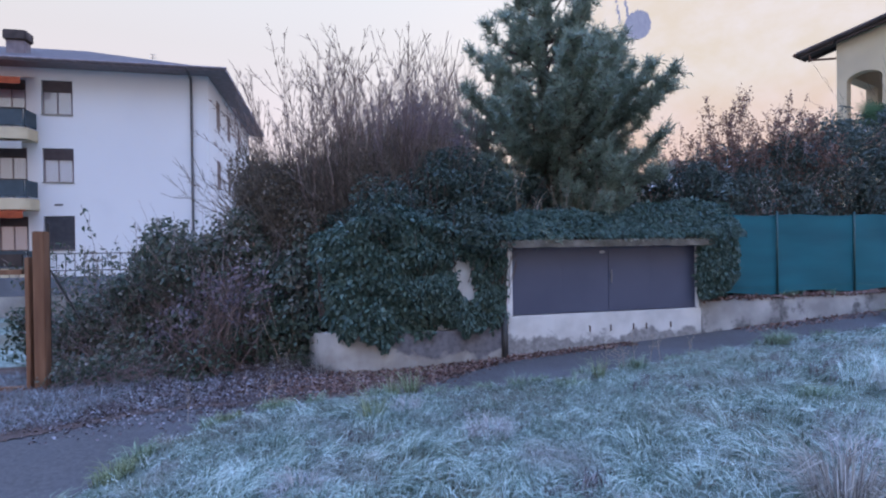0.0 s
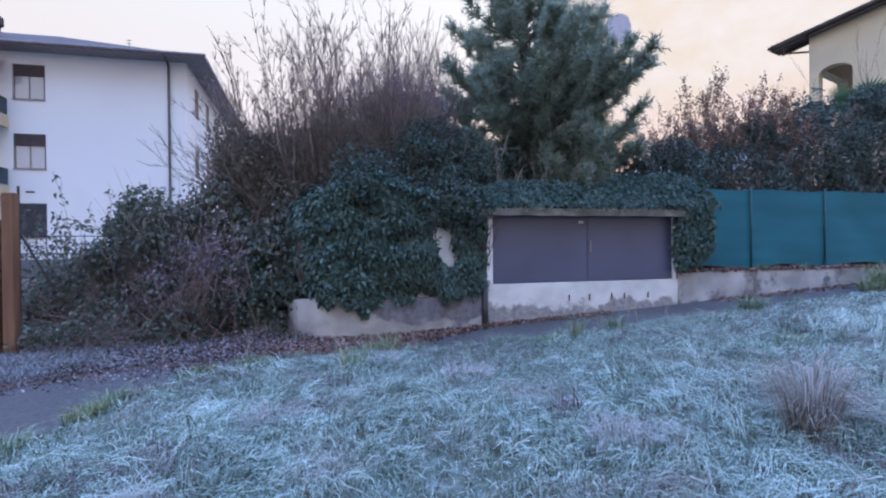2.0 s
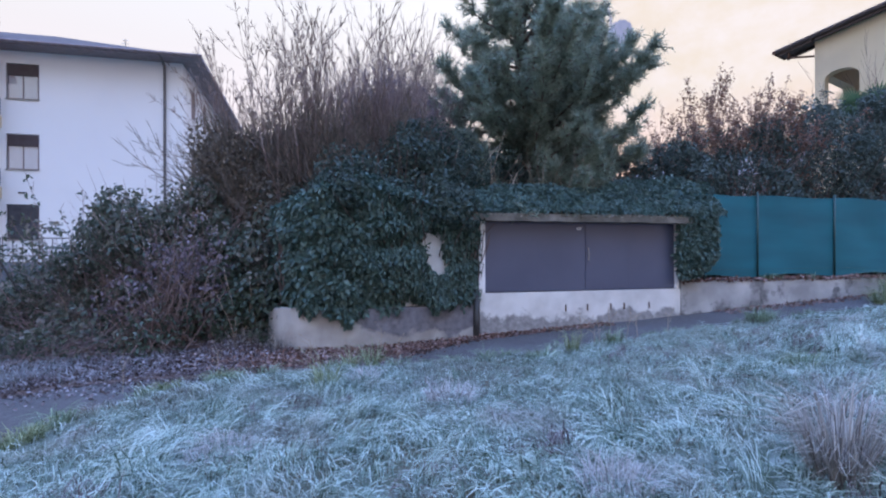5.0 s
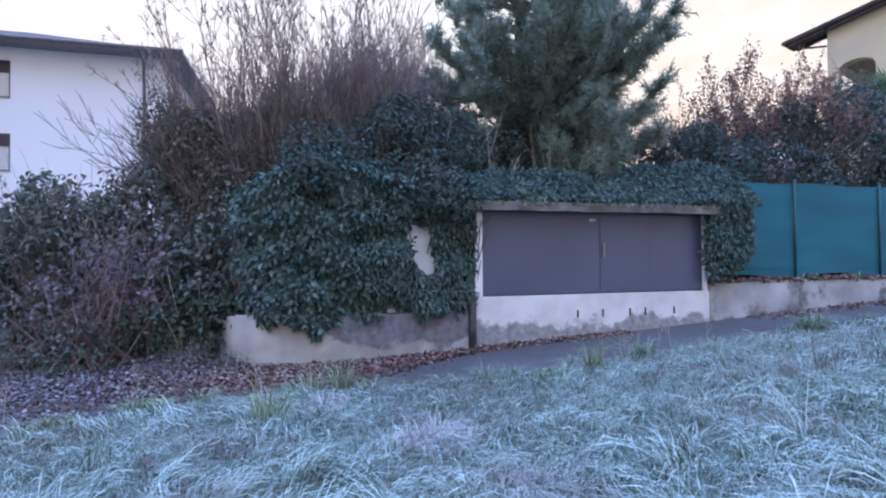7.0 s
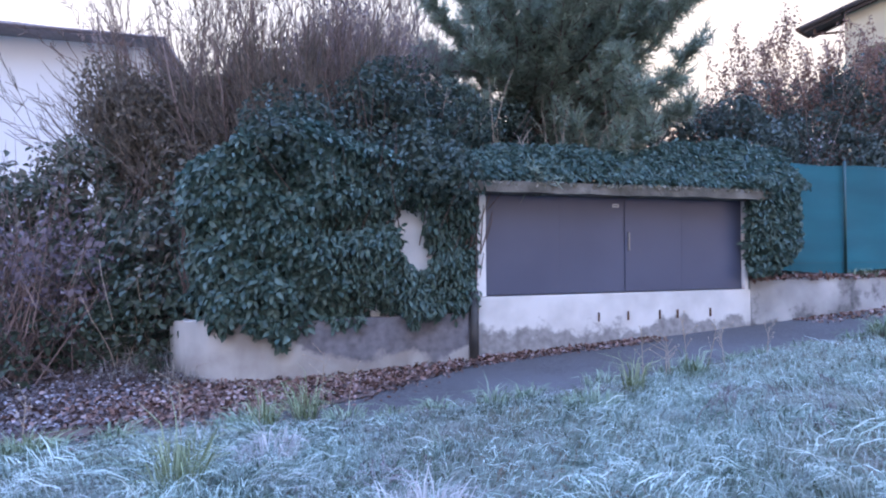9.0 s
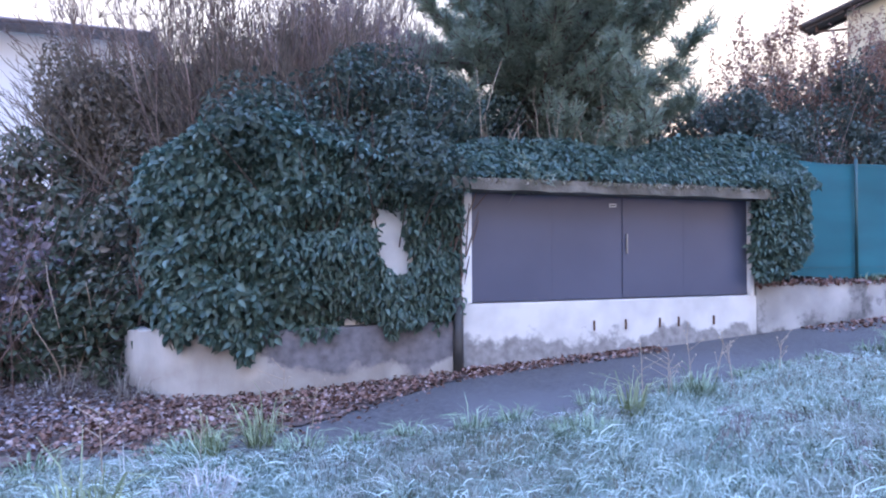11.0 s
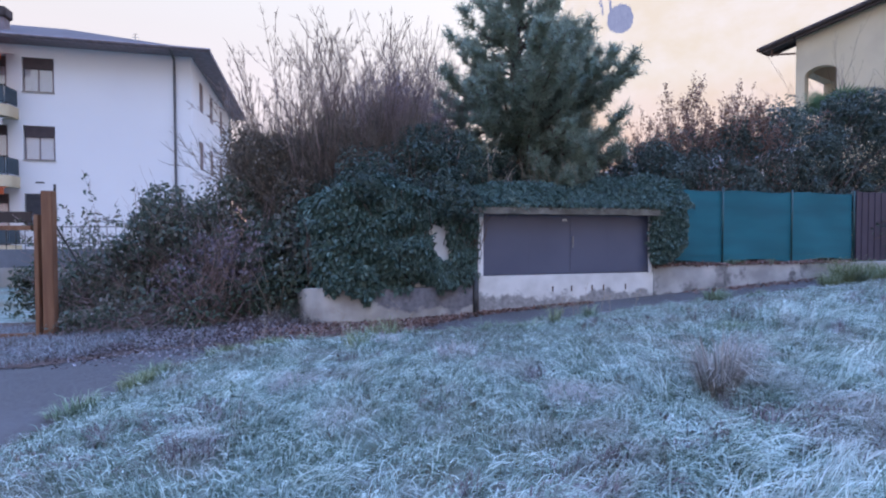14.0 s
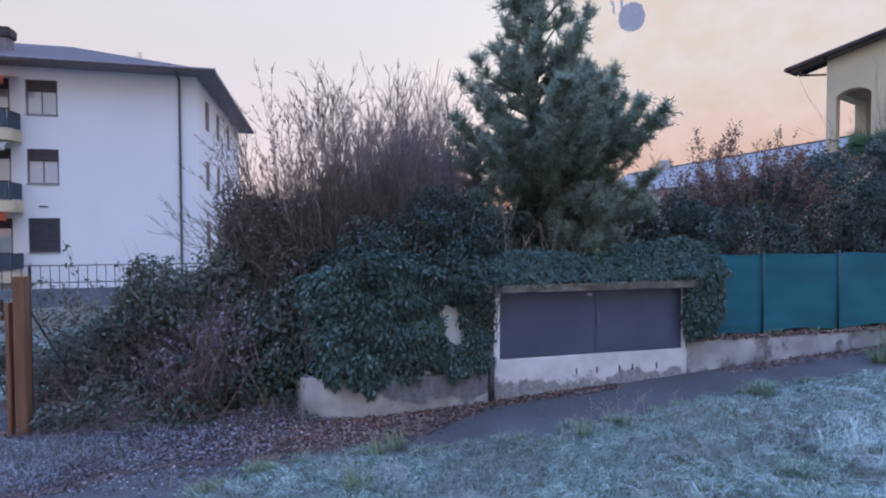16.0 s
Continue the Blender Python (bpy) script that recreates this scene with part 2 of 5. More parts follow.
ROOFMETAL = material("pale_roof", [(0.3, (0.17, 0.168, 0.172)), (0.7, (0.235, 0.232, 0.236))], scale=2, detail=7, rough=0.7, bump=0.2, bump_scale=10)


def worn(m, bare, at, reach, scale=2.6, along=0.0):
    """Plaster fallen off in ragged areas up to about the height at, with the bare render showing."""
    n, l = m.node_tree.nodes, m.node_tree.links
    p = n["Principled BSDF"]
    src = p.inputs["Base Color"].links[0].from_socket
    co, sep, tex = n.new("ShaderNodeTexCoord"), n.new("ShaderNodeSeparateXYZ"), n.new("ShaderNodeTexNoise")
    tex.inputs["Scale"].default_value, tex.inputs["Detail"].default_value, tex.inputs["Roughness"].default_value = scale, 8, 0.65
    l.new(co.outputs["Object"], tex.inputs["Vector"]); l.new(co.outputs["Object"], sep.inputs[0])
    high = n.new("ShaderNodeMapRange")
    high.inputs[1].default_value, high.inputs[2].default_value, high.inputs[3].default_value, high.inputs[4].default_value = (at - reach) * PLAN, (at + reach) * PLAN, 0.28, -0.28
    if along:   # the stain's lower edge climbs towards the end of the wall
        least, part_x, sum_z = n.new("ShaderNodeMath"), n.new("ShaderNodeMath"), n.new("ShaderNodeMath")
        least.operation, part_x.operation = "MINIMUM", "MULTIPLY_ADD"
        l.new(sep.outputs["X"], least.inputs[0])
        least.inputs[1].default_value = -0.45 * PLAN
        l.new(least.outputs[0], part_x.inputs[0])
        part_x.inputs[1].default_value, part_x.inputs[2].default_value = along, along * 0.45 * PLAN
        l.new(part_x.outputs[0], sum_z.inputs[0]); l.new(sep.outputs["Z"], sum_z.inputs[1])
        l.new(sum_z.outputs[0], high.inputs[0])
    else:
        l.new(sep.outputs["Z"], high.inputs[0])
    add, ramp = n.new("ShaderNodeMath"), n.new("ShaderNodeValToRGB")
    l.new(tex.outputs["Fac"], add.inputs[0]); l.new(high.outputs[0], add.inputs[1])
    ramp.color_ramp.elements[0].position, ramp.color_ramp.elements[1].position = 0.49, 0.57
    l.new(add.outputs[0], ramp.inputs[0])
    mix = n.new("ShaderNodeMix")
    mix.data_type = "RGBA"
    l.new(ramp.outputs[0], mix.inputs[0]); l.new(src, mix.inputs[6])
    fine, fr = n.new("ShaderNodeTexNoise"), n.new("ShaderNodeValToRGB")
    fine.inputs["Scale"].default_value, fine.inputs["Detail"].default_value = 14, 8
    l.new(co.outputs["Object"], fine.inputs["Vector"]); l.new(fine.outputs["Fac"], fr.inputs[0])
    fr.color_ramp.elements[0].position, fr.color_ramp.elements[0].color = 0.3, (*[c * 0.7 for c in bare], 1)
    fr.color_ramp.elements[1].position, fr.color_ramp.elements[1].color = 0.7, (*[c * 1.3 for c in bare], 1)
    l.new(fr.outputs[0], mix.inputs[7])
    l.new(mix.outputs[2], p.inputs["Base Color"])
    return m


FOOT = worn(material("peeling_plaster", [(0.3, (0.51, 0.50, 0.48)), (0.6, (0.66, 0.65, 0.63))], scale=3, detail=8, rough=0.9, bump=0.2, bump_scale=90), (0.27, 0.26, 0.255), -0.17, 0.30)
DAMP = worn(material("damp_concrete", [(0.3, (0.27, 0.268, 0.265)), (0.5, (0.40, 0.395, 0.39)), (0.7, (0.51, 0.505, 0.495))], scale=2.0, detail=9, rough=0.9, bump=0.3, bump_scale=80, coarse=(0.28, 0.275, 0.268), coarse_scale=1.3), (0.15, 0.148, 0.148), -0.30, 2.0, 1.9)
PLANTER = worn(material("planter_concrete", [(0.3, (0.250, 0.240, 0.226)), (0.5, (0.390, 0.374, 0.352)), (0.7, (0.480, 0.462, 0.436))], scale=2.0, detail=9, rough=0.9, bump=0.3, bump_scale=80, coarse=(0.27, 0.245, 0.22), coarse_scale=2.4, coarse_range=(0.44, 0.68), stretch=(2.2, 2.2, 0.7)), (0.16, 0.155, 0.170), -0.38, -0.20, 1.9, 0.34)


def glass_material():
    """Thin window glass: clear, with a mirror sheen that grows towards grazing views."""
    m = bpy.data.materials.new("window_glass")
    m.use_nodes = True
    n, l = m.node_tree.nodes, m.node_tree.links
    n.remove(n["Principled BSDF"])
    clear, gloss, fres, mix = n.new("ShaderNodeBsdfTransparent"), n.new("ShaderNodeBsdfGlossy"), n.new("ShaderNodeFresnel"), n.new("ShaderNodeMixShader")
    clear.inputs["Color"].default_value = (0.93, 0.95, 0.96, 1)
    gloss.inputs["Roughness"].default_value = 0.03
    fres.inputs["IOR"].default_value = 1.9
    l.new(fres.outputs[0], mix.inputs[0]); l.new(clear.outputs[0], mix.inputs[1]); l.new(gloss.outputs[0], mix.inputs[2])
    l.new(mix.outputs[0], n["Material Output"].inputs["Surface"])
    return m


GLASS = glass_material()


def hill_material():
    """The far mountain: mottled woods, morning haze and sun as emission, warmer low down."""
    m = bpy.data.materials.new("glowing_hillside")
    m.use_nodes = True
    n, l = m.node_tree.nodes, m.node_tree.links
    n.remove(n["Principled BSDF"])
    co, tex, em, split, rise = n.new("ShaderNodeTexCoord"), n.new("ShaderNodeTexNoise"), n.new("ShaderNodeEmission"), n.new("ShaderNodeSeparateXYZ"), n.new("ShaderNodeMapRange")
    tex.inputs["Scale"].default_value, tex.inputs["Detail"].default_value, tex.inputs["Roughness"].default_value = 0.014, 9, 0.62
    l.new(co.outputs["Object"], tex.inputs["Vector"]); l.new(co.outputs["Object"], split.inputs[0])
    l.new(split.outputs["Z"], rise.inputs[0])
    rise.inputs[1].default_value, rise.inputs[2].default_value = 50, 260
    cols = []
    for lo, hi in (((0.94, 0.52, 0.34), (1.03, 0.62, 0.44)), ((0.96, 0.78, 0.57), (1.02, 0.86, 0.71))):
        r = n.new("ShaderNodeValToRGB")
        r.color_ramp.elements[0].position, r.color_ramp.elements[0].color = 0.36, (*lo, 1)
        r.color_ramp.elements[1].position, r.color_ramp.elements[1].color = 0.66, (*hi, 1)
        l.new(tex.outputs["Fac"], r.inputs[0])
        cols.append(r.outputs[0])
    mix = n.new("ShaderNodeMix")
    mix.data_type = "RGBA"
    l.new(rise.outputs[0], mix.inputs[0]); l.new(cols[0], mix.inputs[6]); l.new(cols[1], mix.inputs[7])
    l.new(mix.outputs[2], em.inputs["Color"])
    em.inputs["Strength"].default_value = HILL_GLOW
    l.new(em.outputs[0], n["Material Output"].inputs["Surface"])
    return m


# emission strength that stands for sunlight and haze on the far slope
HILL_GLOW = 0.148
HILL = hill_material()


def haze_material():
    """Blue grey glow: the bright far haze is emitted, so no shade shows."""
    m = bpy.data.materials.new("hazy_blot")
    m.use_nodes = True
    n, l = m.node_tree.nodes, m.node_tree.links
    n.remove(n["Principled BSDF"])
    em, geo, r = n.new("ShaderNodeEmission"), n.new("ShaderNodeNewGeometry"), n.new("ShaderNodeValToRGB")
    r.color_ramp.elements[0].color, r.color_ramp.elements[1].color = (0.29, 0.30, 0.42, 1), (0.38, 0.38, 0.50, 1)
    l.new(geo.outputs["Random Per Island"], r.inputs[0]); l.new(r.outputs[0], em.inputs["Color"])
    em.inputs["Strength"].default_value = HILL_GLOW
    l.new(em.outputs[0], n["Material Output"].inputs["Surface"])
    return m


FARBLOT = haze_material()


# ---- mesh helpers ----
rng = np.random.default_rng(7)


def mesh_np(name, V, F, mat, smooth=False):
    """A mesh from arrays: V of n x 3, F of m faces with k corners each."""
    V, F = np.asarray(V, np.float32), np.asarray(F, np.int32)
    me = bpy.data.meshes.new(name)
    me.vertices.add(len(V)); me.vertices.foreach_set("co", V.ravel())
    m, k = F.shape
    me.loops.add(m * k); me.loops.foreach_set("vertex_index", F.ravel())
    me.polygons.add(m)
    me.polygons.foreach_set("loop_start", np.arange(0, m * k, k, dtype=np.int32))
    me.polygons.foreach_set("loop_total", np.full(m, k, np.int32))
    me.update(calc_edges=True)
    if smooth:
        me.polygons.foreach_set("use_smooth", np.ones(m, bool))
    me.materials.append(mat)
    return me


def stuff(name, V, F, mat, parent=None, label="", smooth=False):
    ob = new(name, mesh_np(name, V, F, mat, smooth))
    ob.parent = parent
    if label:
        ob["label"] = label
    return ob


def part(name, bm, mat, parent=None, label="", smooth=False):
    me = bpy.data.meshes.new(name)
    bmesh.ops.recalc_face_normals(bm, faces=bm.faces)
    bm.to_mesh(me)
    bm.free()
    if smooth:
        for f in me.polygons:
            f.use_smooth = True
    me.materials.append(mat)
    ob = new(name, me)
    ob.parent = parent
    if label:
        ob["label"] = label
    return ob


def thing(name, m, label, category, group="", kind=""):
    ob = new(name)
    ob.matrix_world = m
    return tagged(ob, label, category, group, kind)


def box(x0, x1, y0, y1, z0, z1, bevel=0.0, bm=None):
    bm = bm or bmesh.new()
    vs = bmesh.ops.create_cube(bm, size=1)["verts"]
    for v in vs:
        v.co = Vector(((x0 + x1) / 2 + v.co.x * (x1 - x0), (y0 + y1) / 2 + v.co.y * (y1 - y0), (z0 + z1) / 2 + v.co.z * (z1 - z0)))
    if bevel:
        bmesh.ops.bevel(bm, geom=list({e for v in vs for e in v.link_edges}), offset=bevel, segments=2, affect="EDGES")
    return bm


def rod(p0, p1, r, sides=10, bm=None, r1=None):
    bm = bm or bmesh.new()
    p0, p1 = Vector(p0), Vector(p1)
    d = p1 - p0
    m = Matrix.Translation((p0 + p1) / 2) @ d.to_track_quat("Z", "Y").to_matrix().to_4x4()
    bmesh.ops.create_cone(bm, cap_ends=True, segments=sides, radius1=r, radius2=r if r1 is None else r1, depth=d.length, matrix=m)
    return bm


def prism(outline, y0, y1, bm=None):
    """A closed outline in x and z, drawn out from y0 to y1."""
    bm = bm or bmesh.new()
    a = [bm.verts.new((x, y0, z)) for x, z in outline]
    b = [bm.verts.new((x, y1, z)) for x, z in outline]
    bm.faces.new(a); bm.faces.new(b[::-1])
    for i in range(len(a)):
        j = (i + 1) % len(a)
        bm.faces.new((a[i], b[i], b[j], a[j]))
    return bm


def unit(v):
    return v / np.maximum(np.linalg.norm(v, axis=-1, keepdims=True), 1e-9)


def lumps(p, scale, seed=0.0):
    """A cheap smooth noise over points, from sums of sines: about -1 to 1."""
    q = np.asarray(p) * scale + seed
    x, y, z = q[..., 0], q[..., 1], q[..., 2]
    return (np.sin(1.7 * x + 1.3 * np.sin(1.1 * y + seed) + z) + np.sin(1.9 * y + 1.2 * np.sin(1.3 * z) - 0.7 * x) + np.sin(2.1 * z + 1.4 * np.sin(0.9 * x + 2) + 0.6 * y)) / 3


def leaves(P, N, size, width=0.7, droop=0.6, jitter=0.6, fold=0.15):
    """Leaves at the points P that face about N and hang down: six corners and two folded faces each."""
    n = len(P)
    N = unit(N + jitter * rng.normal(size=(n, 3)))
    down = np.array([0, 0, -droop]) + rng.normal(size=(n, 3)) * 0.6
    D = unit(down - N * np.sum(down * N, axis=1, keepdims=True))
    S = np.cross(N, D)
    L = (size * rng.uniform(0.6, 1.25, n))[:, None]
    W = L * width * rng.uniform(0.8, 1.15, (n, 1))
    rise = N * L * fold
    V = np.stack([P, P + D * L * 0.28 + S * W * 0.5 + rise, P + D * L * 0.66 + S * W * 0.38 + rise, P + D * L - rise * 0.6, P + D * L * 0.66 - S * W * 0.38 + rise, P + D * L * 0.28 - S * W * 0.5 + rise], axis=1).reshape(-1, 3)
    b = (np.arange(n) * 6)[:, None]
    return V, np.concatenate([b + np.array([[0, 1, 2, 3]]), b + np.array([[0, 3, 4, 5]])])


def bush_points(blobs, n, rough=0.25, layers=0.45, floor=-0.7):
    """Points in the outer shell of a union of ellipsoids with a lumpy skin, and the outward ways there."""
    blobs = np.asarray(blobs, float)
    C, R = blobs[:, :3], blobs[:, 3:6]
    area = (R[:, 0] * R[:, 1] + R[:, 1] * R[:, 2] + R[:, 0] * R[:, 2])
    pick = rng.choice(len(C), size=n * 2, p=area / area.sum())
    U = unit(rng.normal(size=(n * 2, 3)))
    P = C[pick] + U * R[pick]
    k = 1 + rough * lumps(P, 1.6, 3) + 0.6 * rough * lumps(P, 4.3, 1)
    k = k * (1 - layers * rng.random(n * 2) ** 2)
    P = C[pick] + U * R[pick] * k[:, None]
    inside = np.zeros(n * 2, bool)
    for i in range(len(C)):
        inside |= (pick != i) & (np.sum(((P - C[i]) / R[i]) ** 2, axis=1) < 0.45)
    ok = ~inside & (P[:, 2] > floor)
    return P[ok][:n], unit(U / R[pick])[ok][:n]


def tubes(A, B, ra, rb, sides=4):
    """Many tapered rods at once, from points A to points B."""
    A, B = np.asarray(A, float), np.asarray(B, float)
    n = len(A)
    D = unit(B - A)
    ref = np.where(np.abs(D[:, 2:3]) > 0.9, np.array([[1.0, 0, 0]]), np.array([[0, 0, 1.0]]))
    S = unit(np.cross(D, ref))
    T = np.cross(D, S)
    an = np.arange(sides) * 2 * np.pi / sides
    ring = S[:, None] * np.cos(an)[None, :, None] + T[:, None] * np.sin(an)[None, :, None]
    ra, rb = np.broadcast_to(ra, n)[:, None, None], np.broadcast_to(rb, n)[:, None, None]
    V = np.concatenate([A[:, None] + ring * ra, B[:, None] + ring * rb], axis=1).reshape(-1, 3)
    i = np.arange(sides)
    quad = np.stack([i, (i + 1) % sides, (i + 1) % sides + sides, i + sides], axis=1)
    F = ((np.arange(n) * 2 * sides)[:, None, None] + quad[None]).reshape(-1, 4)
    return V, F


def grow(starts, ways, lengths, radii, steps=6, wobble=0.12, lift=0.05, fork=2.0, levels=2, shrink=0.5, spread=0.5):
    """Stems that wander upwards and fork. Gives the rods A, B, ra, rb, the stem each belongs to, and the tips with their ways."""
    A, B, RA, RB, ID, tips, tipways = [], [], [], [], [], [], []
    P, D, L, R = np.asarray(starts, float), unit(np.asarray(ways, float)), np.asarray(lengths, float), np.asarray(radii, float)
    own = np.arange(len(P))
    for level in range(levels + 1):
        nexts = []
        p, d = P.copy(), D.copy()
        joints = max(2, steps - 2 * level)
        for s in range(joints):
            q = p + d * (L / joints)[:, None]
            r0, r1 = R * (1 - 0.75 * s / joints), R * (1 - 0.75 * (s + 1) / joints)
            A.append(p); B.append(q); RA.append(r0); RB.append(r1); ID.append(own)
            if level < levels and s >= 1:
                for _ in range(int(np.ceil(fork))):
                    keep = rng.random(len(p)) < fork / np.ceil(fork) * 0.6
                    nd = unit(d + spread * rng.normal(size=d.shape) + np.array([0, 0, 0.15]))
                    nexts.append((q[keep], nd[keep], (L * shrink * rng.uniform(0.5, 1.2, len(L)))[keep], (r1 * 0.6)[keep], own[keep]))
            d = unit(d + wobble * rng.normal(size=d.shape) + np.array([0, 0, lift]))
            p = q
        tips.append(p); tipways.append(d)
        if level < levels:
            P, D, L, R, own = (np.concatenate([row[k] for row in nexts]) for k in range(5))
    return tuple(np.concatenate(v) for v in (A, B, RA, RB, ID, tips, tipways))


# ---- ground ----
# the near and the far edge of the asphalt path, from the viewer's side round to the right along the wall
EDGE_X = [-3.1, -3.15, -3.12, -3.05, -2.45, -1.7, -0.4, 0.9, 2.8, 5.0, 8.2, 16.0]
EDGE_Y = [-6.0, 2.0, 4.7, 6.0, 6.8, 7.15, 7.3, 7.5, 8.1, 9.0, 9.9, 12.2]
FAR_X = [-5.8, -5.8, -5.75, -5.6, -4.7, -3.4, -1.4, 1.0, 3.2, 5.3, 8.4, 16.0]
FAR_Y = [-6.0, 2.0, 4.7, 6.5, 7.4, 7.9, 8.35, 9.2, 9.9, 10.4, 11.2, 13.2]
def path_z(x, y):
    """The slope on which path and leaf bed lie: it climbs to the right."""
    c = np.clip(np.asarray(x, float), -9.0, 12.0)
    return -0.58 + np.where(c > 0, 0.058 * c, 0.03 * c) + 0 * np.asarray(y, float)


def ground_z(x, y):
    """The meadow lies on the same slope, a hand higher, with mounds, and ends in a low bank at the path."""
    x, y = np.asarray(x, float), np.asarray(y, float)
    inside = np.minimum(x + 3.5, np.interp(x, EDGE_X[3:], EDGE_Y[3:]) - y + 0.05)
    k = np.clip(inside / 0.6, 0, 1)
    p = np.stack(np.broadcast_arrays(x, y, 0.0 * x), axis=-1)
    mounds = (0.030 * lumps(p, 1.7, 4) + 0.034 * lumps(p, 3.7, 2)) * np.clip((inside - 0.4) / 0.8, 0, 1)
    return path_z(x, y) + 0.12 * k * k * (3 - 2 * k) + np.where(np.abs(p).max(axis=-1) < 20, mounds, 0)


def bed_z(x, y):
    """The leaf bed, heaped up against the end of the planter wall."""
    x, y = np.asarray(x, float), np.asarray(y, float)
    return path_z(x, y) + 0.044 + 0.27 * np.exp(-((x + 3.0) / 0.75) ** 2 - ((y - 9.3) / 0.6) ** 2) + 0.10 * np.exp(-((x + 5) / 1.2) ** 2 - ((y - 9.4) / 0.6) ** 2)


def sheet(xs, ys):
    X, Y = np.meshgrid(xs, ys)
    P = np.stack([X, Y, ground_z(X, Y)], axis=-1).reshape(-1, 3)
    a, b = len(xs), len(ys)
    i = (np.arange(b - 1)[:, None] * a + np.arange(a - 1)[None]).ravel()
    return P, np.stack([i, i + 1, i + a + 1, i + a], axis=1)


near_x, near_y = np.linspace(-14, 16, 181), np.linspace(-6, 16, 133)
gx = np.concatenate([[-3000, -900, -300, -90, -30, -18], near_x, [20, 32, 90, 300, 900, 3000]])
gy = np.concatenate([[-3000, -900, -300, -60, -15], near_y, [20, 32, 90, 300, 900, 3000]])
V, F = sheet(gx, gy)
tagged(stuff("ground", V, F, TURF, smooth=True), "frosted turf and bare winter soil", "ground", kind="structure")



def smooth_line(X, Y, n):
    t = np.linspace(0, len(X) - 1, n)
    x, y = np.interp(t, range(len(X)), X), np.interp(t, range(len(Y)), Y)
    k = np.ones(9) / 9
    for _ in range(2):
        x[4:-4], y[4:-4] = np.convolve(x, k, "valid"), np.convolve(y, k, "valid")
    return x, y


def edge_y(x):
    """The grass's far edge over the right-hand part of the path."""
    return np.interp(x, EDGE_X[3:], EDGE_Y[3:])


def in_grass(x, y):
    wav = 0.12 * np.sin(3.1 * x) + 0.08 * np.sin(7.3 * x + 1)
    return (x > -3.35 + 0.1 * np.sin(4 * y)) & (y < edge_y(x) + wav - 0.05)


def strip(name, line0, line1, lift, mat, label, cuts=8, height=path_z, ragged=0.0):
    n = 240
    x0, y0 = smooth_line(*line0, n)
    x1, y1 = smooth_line(*line1, n)
    y0 = y0 + ragged * (np.sin(3.3 * x0) + 0.7 * np.sin(8.9 * x0 + 1) + 0.5 * np.sin(21 * x0 + 2) + 0.4 * np.sin(47 * x0))
    k = np.linspace(0, 1, cuts)[:, None]
    X, Y = x0 * (1 - k) + x1 * k, y0 * (1 - k) + y1 * k
    P = np.stack([X, Y, height(X, Y) + lift + 0.006 * np.sin(X * 3) * np.sin(Y * 4)], axis=-1).reshape(-1, 3)
    i = (np.arange(cuts - 1)[:, None] * n + np.arange(n - 1)[None]).ravel()
    return tagged(stuff(name, P, np.stack([i, i + 1, i + n + 1, i + n], axis=1), mat, smooth=True), label, "path", kind="structure")


strip("path", ([x + 0.3 for x in EDGE_X], [y - 0.3 for y in EDGE_Y]), (FAR_X, FAR_Y), 0.03, ASPHALT, "narrow worn grey asphalt path beside the wall", 14)


# ---- the utility enclosure and its walls; local x runs along the wall, y away from the path ----
WALL_TURN = 14.5
WALL = pose(1.0, 9.28, 0, 0, 0, WALL_TURN)


def wall_point(s, y, z):
    return WALL @ Vector((s, y, z))


